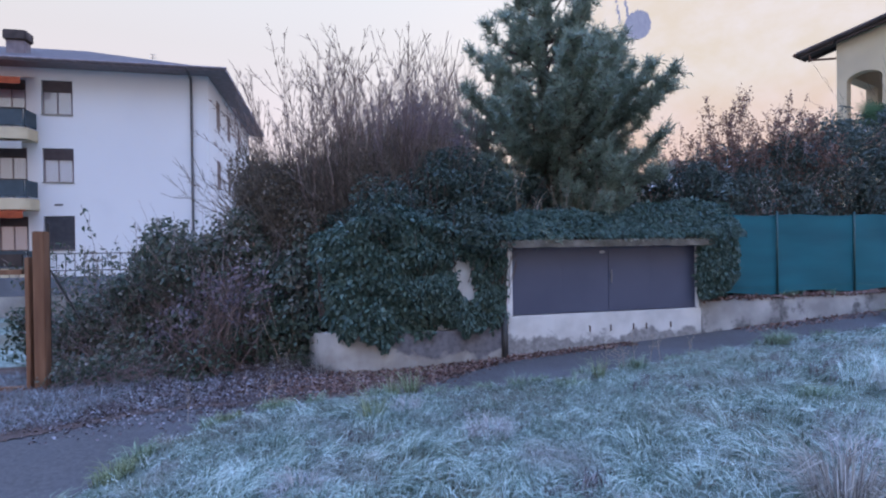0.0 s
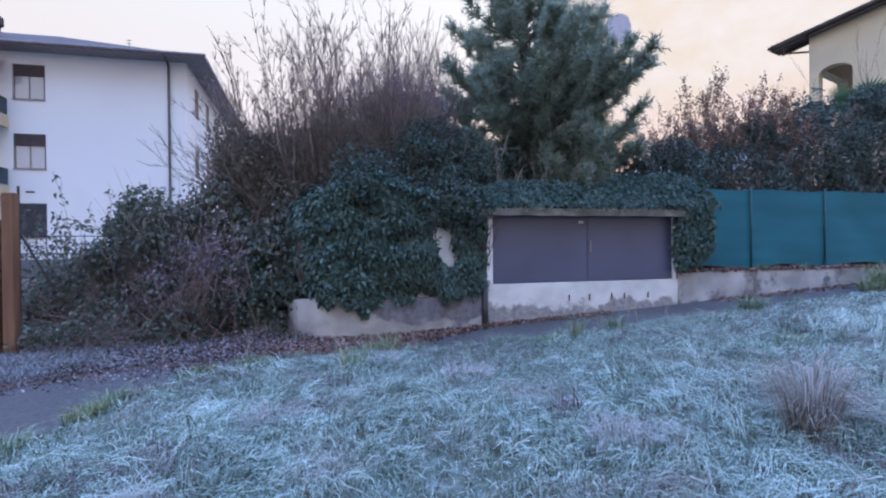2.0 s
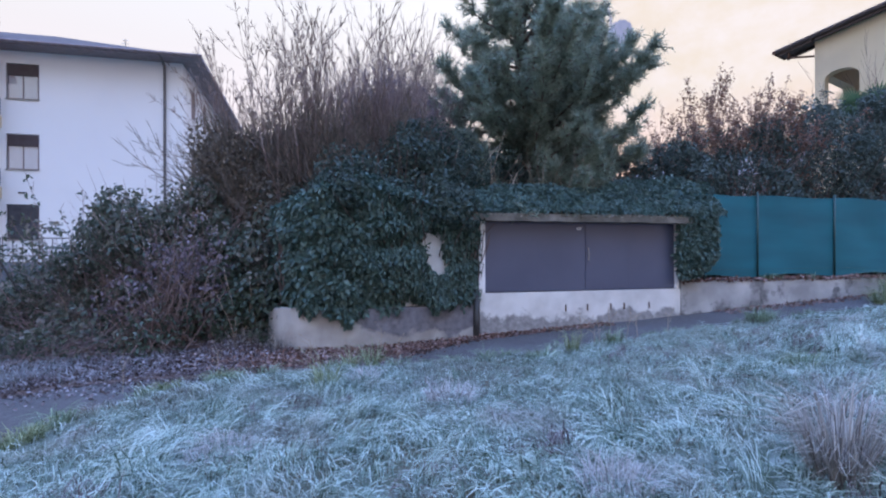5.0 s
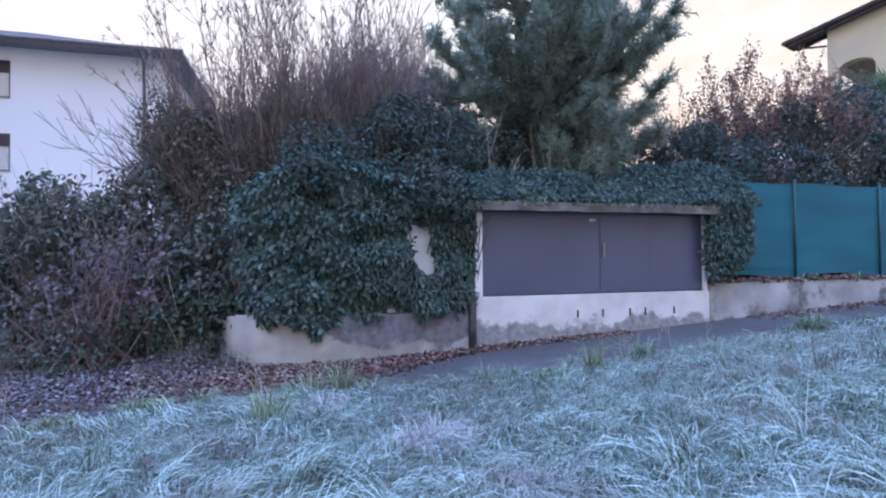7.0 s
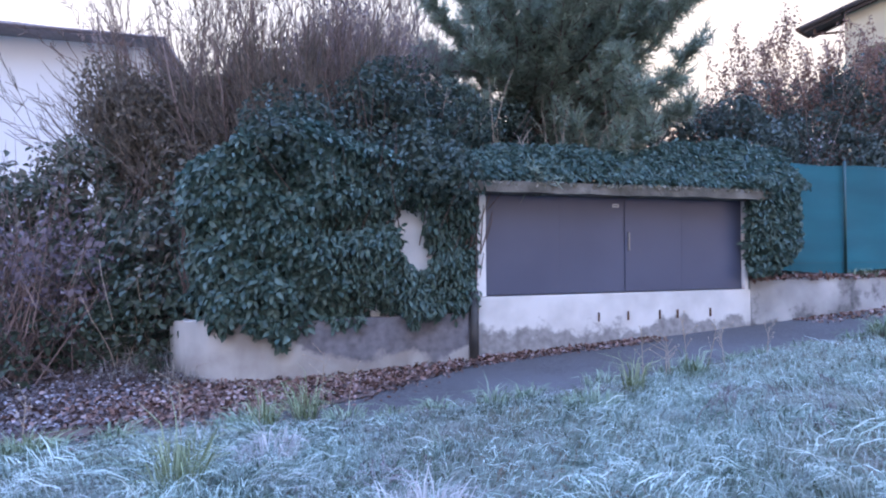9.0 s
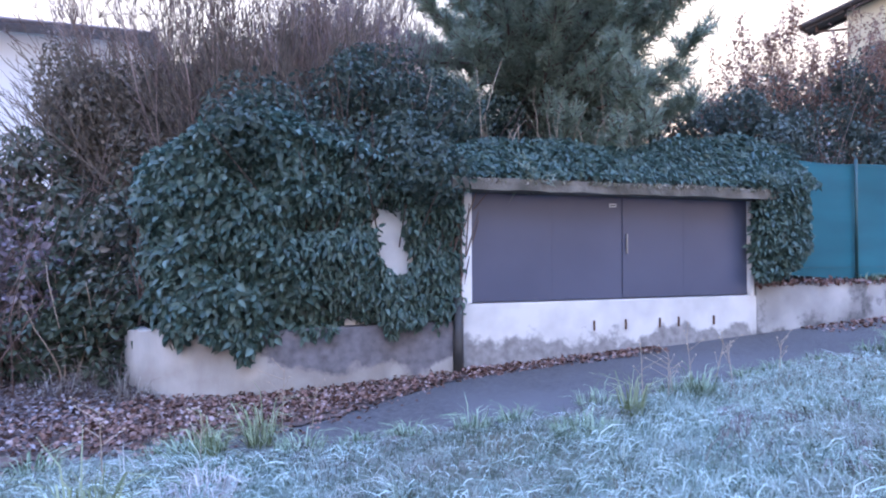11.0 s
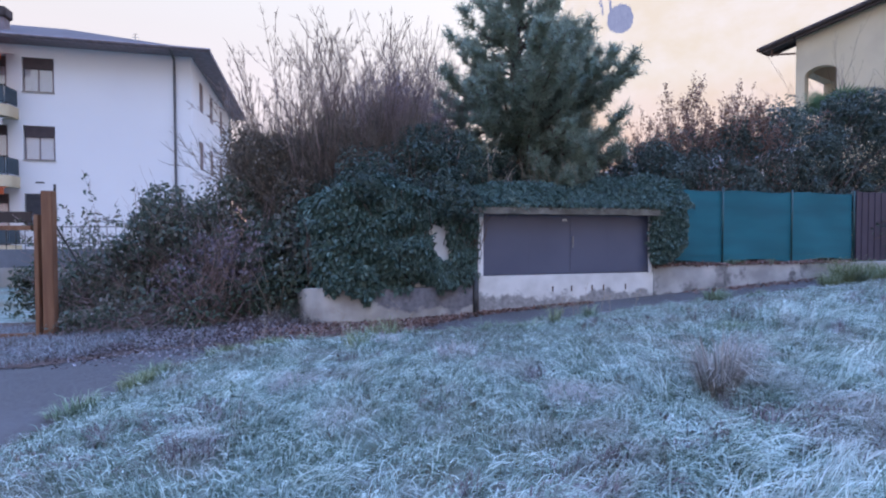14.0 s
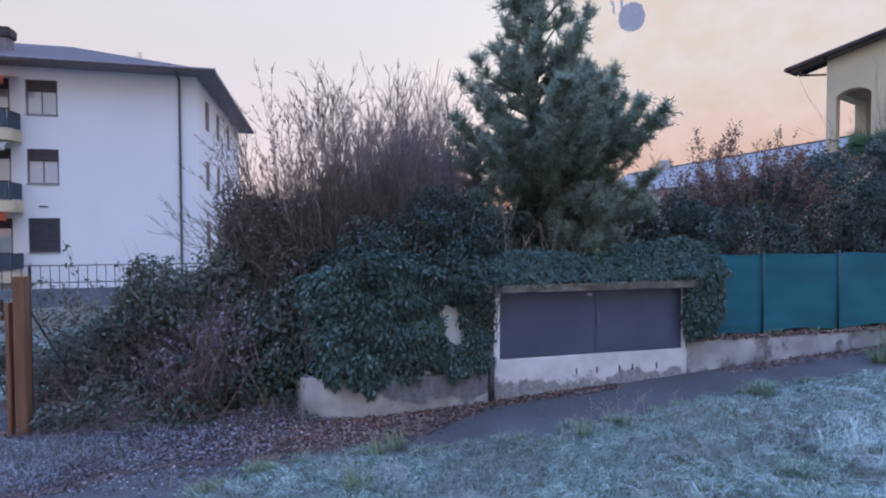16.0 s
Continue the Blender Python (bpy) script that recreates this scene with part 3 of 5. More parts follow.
def enclosure():
    t = thing("utility_enclosure", WALL, "low plastered concrete enclosure with brown sheet metal doors", "enclosure")
    part("wall", box(-0.11, 3.87, 0.0, 0.22, -0.9, 0.22, 0.012), FOOT, t, "white plastered base wall with bare patches")
    part("jamb", box(-0.10, 0.02, 0.0, 0.22, 0.2225, 1.43, 0.008), PLASTER, t)
    part("jamb", box(3.77, 3.83, 0.0, 0.22, 0.2225, 1.43, 0.008), PLASTER, t)
    slab = box(-0.26, 4.02, -0.22, 1.4, 1.432, 1.548)
    bmesh.ops.subdivide_edges(slab, edges=[e for e in slab.edges if abs(e.verts[0].co.x - e.verts[1].co.x) > 1], cuts=60)
    for v in slab.verts:
        if v.co.y < 0:   # crumbled front edge
            c = np.array(v.co)
            v.co.y += 0.020 * float(lumps(c, 4.0, 1)) + 0.012 * float(lumps(c, 13.0, 3))
            v.co.z += 0.010 * float(lumps(c, 5.0, 6)) + 0.006 * float(lumps(c, 15.0, 2))
    part("roof_slab", slab, SLAB, t, "mossy weathered concrete roof slab")
    part("back_wall", box(-0.10, 3.81, 1.2, 1.38, -0.75, 1.42), PLASTER, t)
    part("side_wall", box(-0.10, 0.05, 0.2225, 1.1975, -0.75, 1.42), PLASTER, t)
    part("side_wall", box(3.66, 3.81, 0.2225, 1.1975, -0.75, 1.42), PLASTER, t)
    for x0, x1, x in ((0.026, 1.932, 1.0), (1.940, 3.764, 2.79)):
        door = part("door", box(x0, x1, 0.05, 0.075, 0.228, 1.425, 0.004), PANEL, t, "brown painted sheet metal door leaf")
        part("seam", box(x - 0.003, x + 0.003, 0.048, 0.0498, 0.27, 1.415), PANEL, door)
        part("hem", box(x0, x1, 0.040, 0.0495, 0.240, 0.262, 0.003), PANEL, door)
    part("cover_strip", box(1.915, 1.958, 0.036, 0.0445, 0.242, 1.42, 0.003), PANEL, t)
    part("handle", rod((1.965, 0.02, 0.76), (1.965, 0.02, 0.99), 0.012, 8), STEEL, t, "grey steel pull handle")
    part("handle_bracket", box(1.955, 1.975, 0.02, 0.0495, 0.78, 0.80), STEEL, t)
    part("handle_bracket", box(1.955, 1.975, 0.02, 0.0495, 0.95, 0.97), STEEL, t)
    plate = part("label_plate", box(1.745, 1.835, 0.043, 0.0495, 1.305, 1.345), STICKER, t, "small white label plate")
    for a, b in ((1.757, 1.787), (1.795, 1.822)):
        part("print", box(a, b, 0.0415, 0.0428, 1.316, 1.332), BLACK, plate, "plain dark bar of print")
    for x in (1.50, 1.92, 2.39, 2.66, 3.18):
        part("iron_bar", box(x - 0.006, x + 0.006, -0.025, -0.001, -0.12, -0.01), RUST, t, "short rusty iron bar")
    return t


enclosure()


# low retaining wall to the right, under the net fence
tb = box(3.8725, 16.0, 0.03, 0.25, -0.8, 0.35, 0.02)
w = part("wall_low", tb, DAMP)
w.matrix_world = WALL
tagged(w, "low stained concrete retaining wall under the fence", "wall", kind="structure")


def curved_wall():
    """The planter wall that runs from the enclosure and bends back at its end."""
    base = [(0.86, 9.20), (0.2, 9.02), (-0.5, 8.83), (-1.05, 8.68), (-1.40, 8.61), (-1.68, 8.61), (-1.95, 8.66), (-2.22, 8.76), (-2.46, 8.94), (-2.62, 9.22), (-2.78, 10.4)]
    x, y = smooth_line([p[0] for p in base], [p[1] for p in base], 80)
    tx, ty = np.gradient(x), np.gradient(y)
    ln = np.hypot(tx, ty)
    nx, ny = -ty / ln, tx / ln
    th = 0.18
    bm = bmesh.new()
    rings = []
    for i in range(len(x)):
        top = 0.06 - 0.02 * math.sin(i * 0.08) + 0.006 * math.sin(i * 0.9) - 0.05 * min(max((i - 38) / 22, 0), 1) ** 1.5
        xi, yi = x[i] - nx[i] * th, y[i] - ny[i] * th
        rings.append([bm.verts.new(v) for v in ((x[i], y[i], -0.9), (x[i], y[i], top - 0.012), (x[i] - nx[i] * 0.012, y[i] - ny[i] * 0.012, top), (xi, yi, top), (xi, yi, -0.9))])
    for a, b in zip(rings, rings[1:]):
        for k in range(4):
            bm.faces.new((a[k], b[k], b[k + 1], a[k + 1]))
    bm.faces.new(rings[0]); bm.faces.new(rings[-1][::-1])
    return tagged(part("wall_planter", bm, PLANTER, smooth=False), "low curved concrete planter wall with damp stains", "wall", kind="structure")


curved_wall()
# plastered wall behind the ivy
w = part("wall_ivy", box(-1.6, -0.13, 0.10, 0.3, -0.7, 1.5, 0.01), PLASTER)
w.matrix_world = WALL
tagged(w, "white plastered wall behind the ivy", "wall", kind="structure")
p = part("drain_pipe", rod((-0.16, -0.07, -0.8), (-0.16, -0.07, 0.3), 0.055, 14), BLACK, smooth=True)
p.matrix_world = WALL
tagged(p, "short black drain pipe at the wall corner", "drain pipe")


def net_fence():
    t = thing("net_fence", WALL, "green shade net fence on steel posts on the low wall", "fence")
    n, m = 130, 20
    S, Z = np.meshgrid(np.linspace(3.9, 9.63, n), np.linspace(0.43, 2.01, m))
    k = (Z - 0.43) / 1.58
    Y = 0.16 + 0.015 * np.sin(S * 2.3) * np.sin(k * 3.1) + 0.01 * np.sin(S * 5 + k * 4) * k * (1 - k) * 4
    Z = Z + (1 - k) * 0.03 * np.sin(S * 2.9 + 1) + k * 0.015 * np.sin(S * 3.25)
    P = np.stack([S, Y, Z], axis=-1).reshape(-1, 3)
    i = (np.arange(m - 1)[:, None] * n + np.arange(n - 1)[None]).ravel()
    stuff("net", P, np.stack([i, i + 1, i + n + 1, i + n], axis=1), NET, t, "woven green shade net", smooth=True)
    for s in (3.95, 5.77, 7.74, 9.66):
        part("post", rod((s, 0.125, 0.30), (s, 0.125, 2.08), 0.019, 10), POSTM, t, smooth=True)
    for z in (0.56, 1.98):
        part("tension_wire", rod((3.9, 0.137, z), (9.66, 0.137, z), 0.003, 5), POSTM, t)
    part("stay", rod((4.55, 0.11, 0.33), (4.2, 0.11, 1.2), 0.018, 8), POSTM, t)
    return t


net_fence()


def screen_panels():
    t = thing("dark_screen_fence", WALL, "dark brown sheet metal screen fence on the low wall", "fence")
    for k in range(3):
        s = 9.78 + k * 2.05
        p = part("panel", box(s, s + 1.97, 0.12, 0.15, 0.38, 2.06, 0.006), SCREEN, t)
        for q in range(9):
            part("rib", box(s + 0.12 + q * 0.21, s + 0.16 + q * 0.21, 0.105, 0.118, 0.40, 2.04), SCREEN, p)
        part("post", box(s - 0.07, s - 0.01, 0.10, 0.16, 0.30, 2.1), SCREEN, t)
    return t


screen_panels()


# ---- the apartment house ----
HOUSE_TURN = 13.5
HOUSE_AT = pose(-14.74, 31.69, 0, 0, 0, HOUSE_TURN)   # local origin at the near right corner, x runs back along the facade to negative


def wall_with_holes(x0, x1, z0, z1, holes, y0, y1):
    """A wall slab in x and z with rectangular openings, as one mesh of butted blocks."""
    xs = sorted({x0, x1, *[h[0] for h in holes], *[h[1] for h in holes]})
    zs = sorted({z0, z1, *[h[2] for h in holes], *[h[3] for h in holes]})
    bm = bmesh.new()
    for a, b in zip(xs, xs[1:]):
        for c, d in zip(zs, zs[1:]):
            if not any(h[0] <= a and b <= h[1] and h[2] <= c and d <= h[3] for h in holes):
                box(a, b, y0, y1, c, d, bm=bm)
    bmesh.ops.remove_doubles(bm, verts=bm.verts, dist=0.0005)
    seen = {}
    for f in list(bm.faces):
        key = tuple(round(c, 3) for c in f.calc_center_median())
        seen.setdefault(key, []).append(f)
    bmesh.ops.delete(bm, geom=[f for fs in seen.values() if len(fs) > 1 for f in fs], context="FACES")
    return bm


def house_window(parent, x, z, w=1.25, h=1.55, blind=0.35, shut=False):
    win = part("window", wall_with_holes(x, x + w, z, z + h, [(x + 0.05, x + w / 2 - 0.03, z + 0.05, z + h - 0.05), (x + w / 2 + 0.03, x + w - 0.05, z + 0.05, z + h - 0.05)], 0.06, 0.12), EAVES, parent, "mauve grey framed casement window")
    for a, b in ((x + 0.05, x + w / 2 - 0.03), (x + w / 2 + 0.03, x + w - 0.05)):
        part("pane", box(a, b, 0.085, 0.095, z + 0.05, z + h - 0.05), GLASS, win).visible_shadow = False
        part("curtain", box(a + 0.005, b - 0.005, 0.098, 0.11, z + 0.055, z + h - 0.055), CURTAIN, win)
    part("sill", box(x - 0.08, x + w + 0.08, -0.06, 0.058, z - 0.06, z - 0.002), CONCRETE, win)
    drop = h * (0.98 if shut else blind)
    slats = max(3, int(drop / 0.07))
    bm = bmesh.new()
    rows = []
    for k in range(slats):
        za, zb = z + h - k * drop / slats, z + h - (k + 1) * drop / slats
        rows += [(0.025, za - 0.004), (0.025, zb + 0.010), (0.038, zb + 0.006)]
    ends = [[bm.verts.new((xx, yy, zz)) for yy, zz in rows] for xx in (x + 0.01, x + w - 0.01)]
    for k in range(len(rows) - 1):
        bm.faces.new((ends[0][k], ends[1][k], ends[1][k + 1], ends[0][k + 1]))
    bmesh.ops.solidify(bm, geom=bm.faces[:], thickness=0.012)
    part("roller_shutter", bm, SHUTGREY if shut else BLIND, win, "grey brown roller shutter, partly lowered")


def apartment_house():
    t = thing("apartment_house", HOUSE_AT, "three storey white rendered apartment house with dark tiled roof", "house")
    sills = (1.47, 5.34, 9.21)
    holes = [(-8.86, -7.28, z, z + 1.97) for z in sills]
    doors = [(-11.1, -9.62, z - 0.95, z + 1.97) for z in sills]
    part("wall", wall_with_holes(-24, 0, -1.5, 12.0, holes + doors, 0, 0.4), HOUSE, t, "white rendered facade with faint stains")
    side = [(y, y + 1.3, z, z + 1.9) for z in sills for y in (2.4, 6.2, 10.6)]
    sw = part("wall", wall_with_holes(0.405, 17, -1.5, 12.0, side, 0, 0.4), HOUSE, t)
    sw.matrix_local = Matrix.Rotation(radians(90), 4, "Z")
    for a, b, z0, z1 in side:
        part("shutter", box(-0.12, -0.04, a, b, z0, z1), BLIND, t, "closed grey shutter")
    part("back_wall", box(-24, -0.405, 16.6, 17, -1.5, 12.0), HOUSE, t)
    for a, b, z0, z1 in holes:
        house_window(t, a + 0.05, z0 + 0.025, b - a - 0.1, z1 - z0 - 0.05, blind=0.34, shut=z0 < 2)
    for a, b, z0, z1 in doors:
        house_window(t, a + 0.05, z0 + 0.025, b - a - 0.1, z1 - z0 - 0.05, blind=0.2)
    part("vent", box(-8.3, -7.85, -0.03, -0.002, 4.03, 4.12, 0.01), BLACK, t, "small dark vent slot")
    # hipped roof with wide eaves
    bm = bmesh.new()
    e = 1.2
    c = [bm.verts.new(v) for v in ((-25, -e, 11.95), (e, -e, 11.95), (e, 18, 11.95), (-25, 18, 11.95))]
    r = [bm.verts.new(v) for v in ((-16.5, 7.6, 15.5), (-9.5, 7.6, 15.5))]
    for f in ((c[0], c[1], r[1], r[0]), (c[1], c[2], r[1]), (c[2], c[3], r[0], r[1]), (c[3], c[0], r[0]), (c[3], c[2], c[1], c[0])):
        bm.faces.new(f)
    part("roof", bm, ROOFGREY, t, "low grey tiled hipped roof")
    part("fascia", box(-25, e + 0.04, -e - 0.05, -e - 0.003, 11.85, 12.05), EAVES, t)
    part("fascia", box(e + 0.003, e + 0.05, -e, 18, 11.85, 12.05), EAVES, t)
    part("soffit", box(-25, e, -e, -0.003, 11.86, 11.94), EAVES, t)
    part("soffit", box(0.003, e, 0, 18, 11.86, 11.94), EAVES, t)
    part("gutter", rod((-25, -e - 0.12, 11.98), (e + 0.1, -e - 0.12, 11.98), 0.08, 10), EAVES, t)
    part("downpipe", rod((-0.93, -0.09, -1), (-0.93, -0.09, 11.6), 0.07, 10), POSTGREY, t, "dark rain downpipe")
    part("downpipe", rod((-0.93, -0.09, 11.6), (-0.93, -1.25, 11.95), 0.07, 10), POSTGREY, t, "dark rain downpipe")
    ch = part("chimney", box(-11.8, -10.8, 2.4, 3.1, 12.4, 14.2, 0.03), EAVES, t, "rendered chimney with a dark cap")
    part("cap", box(-11.92, -10.68, 2.28, 3.22, 14.202, 14.8, 0.06), TILE, ch)
    an = part("antenna", rod((-3.6, 2, 12.7), (-3.6, 2, 13.7), 0.025, 6), STEEL, t)
    for z, l in ((13.65, 0.16), (13.45, 0.2), (13.25, 0.14)):
        part("antenna_arm", rod((-3.6 - l, 2, z), (-3.6 + l, 2, z), 0.015, 5), STEEL, an)
    # balconies with rounded slabs at the far end of the facade
    for z in (0.54, 4.41, 8.28):
        b = part("balcony", prism([(-18, -1.3)] + [(-9.5 + 0.45 * math.sin(a), -0.85 - 0.45 * math.cos(a)) for a in np.linspace(0, math.pi / 2, 8)] + [(-9.05, -0.002), (-18, -0.002)], -(z - 0.05), -(z - 0.68)), CREAM, t, "balcony slab with a rounded corner")
        b.matrix_local = Matrix.Rotation(radians(-90), 4, "X") @ Matrix.Scale(1, 4)
        part("railing", box(-17.9, -9.2, -1.27, -1.21, z + 0.05, z + 0.93), BALCONY, t, "dark slate green balcony panel")
        part("railing", box(-9.16, -9.1, -1.205, -0.05, z + 0.05, z + 0.93), BALCONY, t, "dark slate green balcony panel")
        part("handrail", box(-17.95, -9.07, -1.30, -1.18, z + 0.935, z + 0.99), DARKWOOD, t)
    for z, cloth, note in ((3.6, AWNING, "orange awning, let half down"), (7.35, CANVAS, "pale canvas awning, let half down"), (10.85, AWNING, "orange awning, let half down")):
        bm = bmesh.new()
        vs = [bm.verts.new(v) for v in ((-17, -0.02, z + 0.45), (-9.15, -0.02, z + 0.45), (-9.15, -1.5, z), (-17, -1.5, z))]
        bm.faces.new(vs)
        vs2 = [bm.verts.new(v) for v in ((-9.15, -1.51, z - 0.35), (-17, -1.51, z - 0.35))]
        bm.faces.new((vs[3], vs[2], vs2[0], vs2[1]))
        bmesh.ops.solidify(bm, geom=bm.faces[:], thickness=0.03)
        part("awning", bm, cloth, t, note)
    return t


apartment_house()


# ---- the cream house with the loggia ----
CREAM_AT = pose(16.77, 23.42, 0, 0, 0, -55.0)   # local origin at the corner of the facade with the arch


def cream_house():
    t = thing("cream_house", CREAM_AT, "cream rendered house with an arched loggia and tiled roof", "house")
    x0, x1, zs, zt = 0.36, 1.60, 5.3, 8.22
    pitch = 0.187

    def roof_z(x):
        return 10.08 + pitch * min(x, 6.0) - pitch * max(0, x - 6.0)

    arch = [(x0 + (x1 - x0) * (0.5 - 0.5 * math.cos(a)), zt + 0.36 * math.sin(a)) for a in np.linspace(0, math.pi, 17)]
    outline = [(0, zs), (x0, zs)] + arch + [(x1, zs), (12, zs), (12, roof_z(12)), (6, roof_z(6)), (0, roof_z(0))]
    part("wall", prism(outline, 0, 0.45), CREAM, t, "cream rendered wall with an arched opening")
    part("wall", box(0, 12, 0, 0.45, -1, zs - 0.002), CREAM, t)
    part("wall", box(0, 0.45, 0.452, 12, -1, zs - 0.002), CREAM, t)
    part("pillar", box(0, 0.45, 3.3, 3.9, zs, roof_z(0)), CREAM, t)
    part("lintel", box(0, 0.45, 0.452, 3.298, 8.5, roof_z(0)), CREAM, t)
    part("lintel", box(0, 0.45, 3.902, 12, 8.5, roof_z(0)), CREAM, t)
    part("parapet", box(0, 0.3, 0.452, 3.298, zs, zs + 0.9), CREAM, t)
    part("loggia_floor", box(0.452, 12, 0.452, 4, zs - 0.25, zs - 0.01), CONCRETE, t)
    part("back_wall", box(3.2, 12, 4.0, 4.4, zs, roof_z(3)), CREAM, t)
    for xa, xb, back in ((-1.40, -0.003, 0.75), (0.0, 6.0, 13), (6.003, 13.6, 13)):
        za, zb = roof_z(xa), roof_z(xb)
        slope = part("roof", prism([(xa, za), (xb, zb), (xb, zb + 0.1), (xa, za + 0.1)], -0.38, back), TILE, t, "dark tiled roof slope with wide eaves")
        for k in range(3 if back < 2 else 40):
            y = -0.34 + 13.3 * k / 40
            part("tile_roll", rod((xa - 0.02, y, za + 0.1), (xb, y, zb + 0.1), 0.085, 6), TILE, slope)
        for y in ((-0.3, 0.5) if back < 2 else (-0.3, 1.5, 3.5, 5.5, 7.5)):
            part("rafter", prism([(xa + 0.1, za - 0.12), (xb - 0.02, zb - 0.12), (xb - 0.02, zb - 0.003), (xa + 0.1, za - 0.003)], y, y + 0.14), DARKWOOD, slope)
    z = roof_z(-1.40)
    g = part("gutter", rod((-1.48, -0.38, z + 0.06), (-1.48, 0.75, z + 0.06), 0.09, 10), RUST, t, "brown copper gutter")
    part("elbow", rod((-0.95, -0.2, z - 0.02), (-0.95, -0.2, z - 0.3), 0.045, 8), RUST, g)
    part("elbow", rod((-0.95, -0.2, z - 0.28), (0.0, -0.05, z - 0.45), 0.045, 8), RUST, g)
    return t


cream_house()


def far_house(x, y, z, w, d, rise, turn, label):
    t = thing("distant_house", pose(x, y, 0, 0, 0, turn), label, "house")
    part("wall", box(-w / 2, w / 2, -d / 2, d / 2, -1, z), FARWALL, t)
    bm = prism([(-w / 2 - 0.6, z + 0.004), (w / 2 + 0.6, z + 0.004), (0, z + rise)], -d / 2 - 0.6, d / 2 + 0.6)
    part("roof", bm, ROOFMETAL, t, "frosted grey roof")
    part("ridge_cap", rod((0, -d / 2 - 0.6, z + rise), (0, d / 2 + 0.6, z + rise), 0.12, 6), TILE, t)
    part("verge_board", prism([(-w / 2 - 0.62, z - 0.2), (0, z + rise - 0.2), (0, z + rise), (-w / 2 - 0.62, z)], -d / 2 - 0.72, -d / 2 - 0.602), TILE, t)
    part("chimney", box(-0.9, 0.1, 7.0, 8.0, z + rise - 0.6, z + rise + 0.9, 0.04), FARWALL, t)
    for k in range(6):
        part("window", box(-w / 2 - 0.03, -w / 2 - 0.002, -d / 2 + 2 + 4 * k, -d / 2 + 3.2 + 4 * k, z - 2.6, z - 1.1), BLIND, t, "shuttered window")
    return t


far_house(30.5, 60.0, 7.5, 11, 30, 3.3, 17.7, "distant house with a frosted grey roof")


# ---- the ridge and the round blue grey blot on it ----
def ridge_crest(az):
    """Height of the mountain's crest over the compass, in metres: it climbs steeply behind the pine."""
    return 40 + 980 * np.clip((np.degrees(az) - 2) / 17, 0, 1) ** 1.3 + 30 * np.sin(az * 9) + 14 * np.sin(az * 23)


def ridge_point(az, k):
    R = 1000 + 550 * k
    return np.stack([R * np.sin(az), R * np.cos(az), -2 + ridge_crest(az) * k ** 1.15 + 0 * R], axis=-1)


def sheet_faces(n, m):
    i = (np.arange(m - 1)[:, None] * n + np.arange(n - 1)[None]).ravel()
    return np.stack([i, i + 1, i + n + 1, i + n], axis=1)


def ridge():
    n, m = 90, 24
    az = np.radians(np.linspace(-8, 75, n))[None]
    P = ridge_point(az + 0 * np.zeros((m, 1)), np.linspace(0, 1, m)[:, None] + 0 * az).reshape(-1, 3)
    tagged(stuff("backdrop_ridge", P, sheet_faces(n, m), HILL, smooth=True), "wooded mountainside far away, its sunlight and haze given as glow", "mountain", kind="structure")


def slope_at(az, rise):
    """How far up the slope the ground shows at that compass angle and that angle above the horizon."""
    low, high = np.full(np.shape(az), 0.2), np.full(np.shape(az), 0.95)
    for _ in range(24):
        k = (low + high) / 2
        P = ridge_point(az, k)
        under = P[..., 2] / np.hypot(P[..., 0], P[..., 1]) < np.tan(rise)
        low, high = np.where(under, k, low), np.where(under, high, k)
    return k


def grove():
    """A round smudge on the far slope, made up of glowing cones, with two thin lines up from it."""
    n = 900
    a, r = rng.uniform(0, 2 * np.pi, n), np.sqrt(rng.random(n))
    line = rng.random(n) < 0.06
    up = rng.random(n)
    daz = np.where(line, np.where(rng.random(n) < 0.6, -0.85, -1.7) - 0.35 * up + 0.05 * rng.normal(size=n), 1.22 * r * np.cos(a))
    rise = np.where(line, 0.5 + 2.2 * up, 1.15 * r * np.sin(a))
    az = np.radians(19.26 + daz)
    P = ridge_point(az, slope_at(az, np.radians(20.95 + rise)))
    h = rng.uniform(6, 11, n)
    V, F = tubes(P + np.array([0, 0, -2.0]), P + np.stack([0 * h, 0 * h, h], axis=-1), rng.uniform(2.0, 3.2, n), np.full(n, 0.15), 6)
    tagged(stuff("distant_blot", V, F, FARBLOT), "small round blue grey blot on the far slope, haze given as glow", "grove", kind="stuff")


grove()
ridge()


# ---- plants ----
def plant(name, at, label, category):
    return thing(name, Matrix.Translation(at), label, category)


def add_part(name, owner, V, F, mat, label="", smooth=False, kind=""):
    o = np.array(owner.matrix_world.translation)
    return tagged(stuff(name, np.asarray(V) - o, F, mat, owner, label, smooth), kind=kind)


def add_each(name, owner, A, B, ra, rb, ids, mat, sides=4):
    """One part for each stem or limb: the rods that carry the same id."""
    for i in np.unique(ids):
        k = ids == i
        V, F = tubes(A[k], B[k], ra[k], rb[k], sides)
        add_part(name, owner, V, F, mat)


def wall_rows(s, y, z):
    """Wall coordinates to world, for arrays."""
    a = radians(WALL_TURN)
    return np.stack([1.0 + s * math.cos(a) - y * math.sin(a), 9.28 + s * math.sin(a) + y * math.cos(a), z], axis=-1)


WALL_OUT = np.array([math.sin(radians(WALL_TURN)), -math.cos(radians(WALL_TURN)), 0.0])


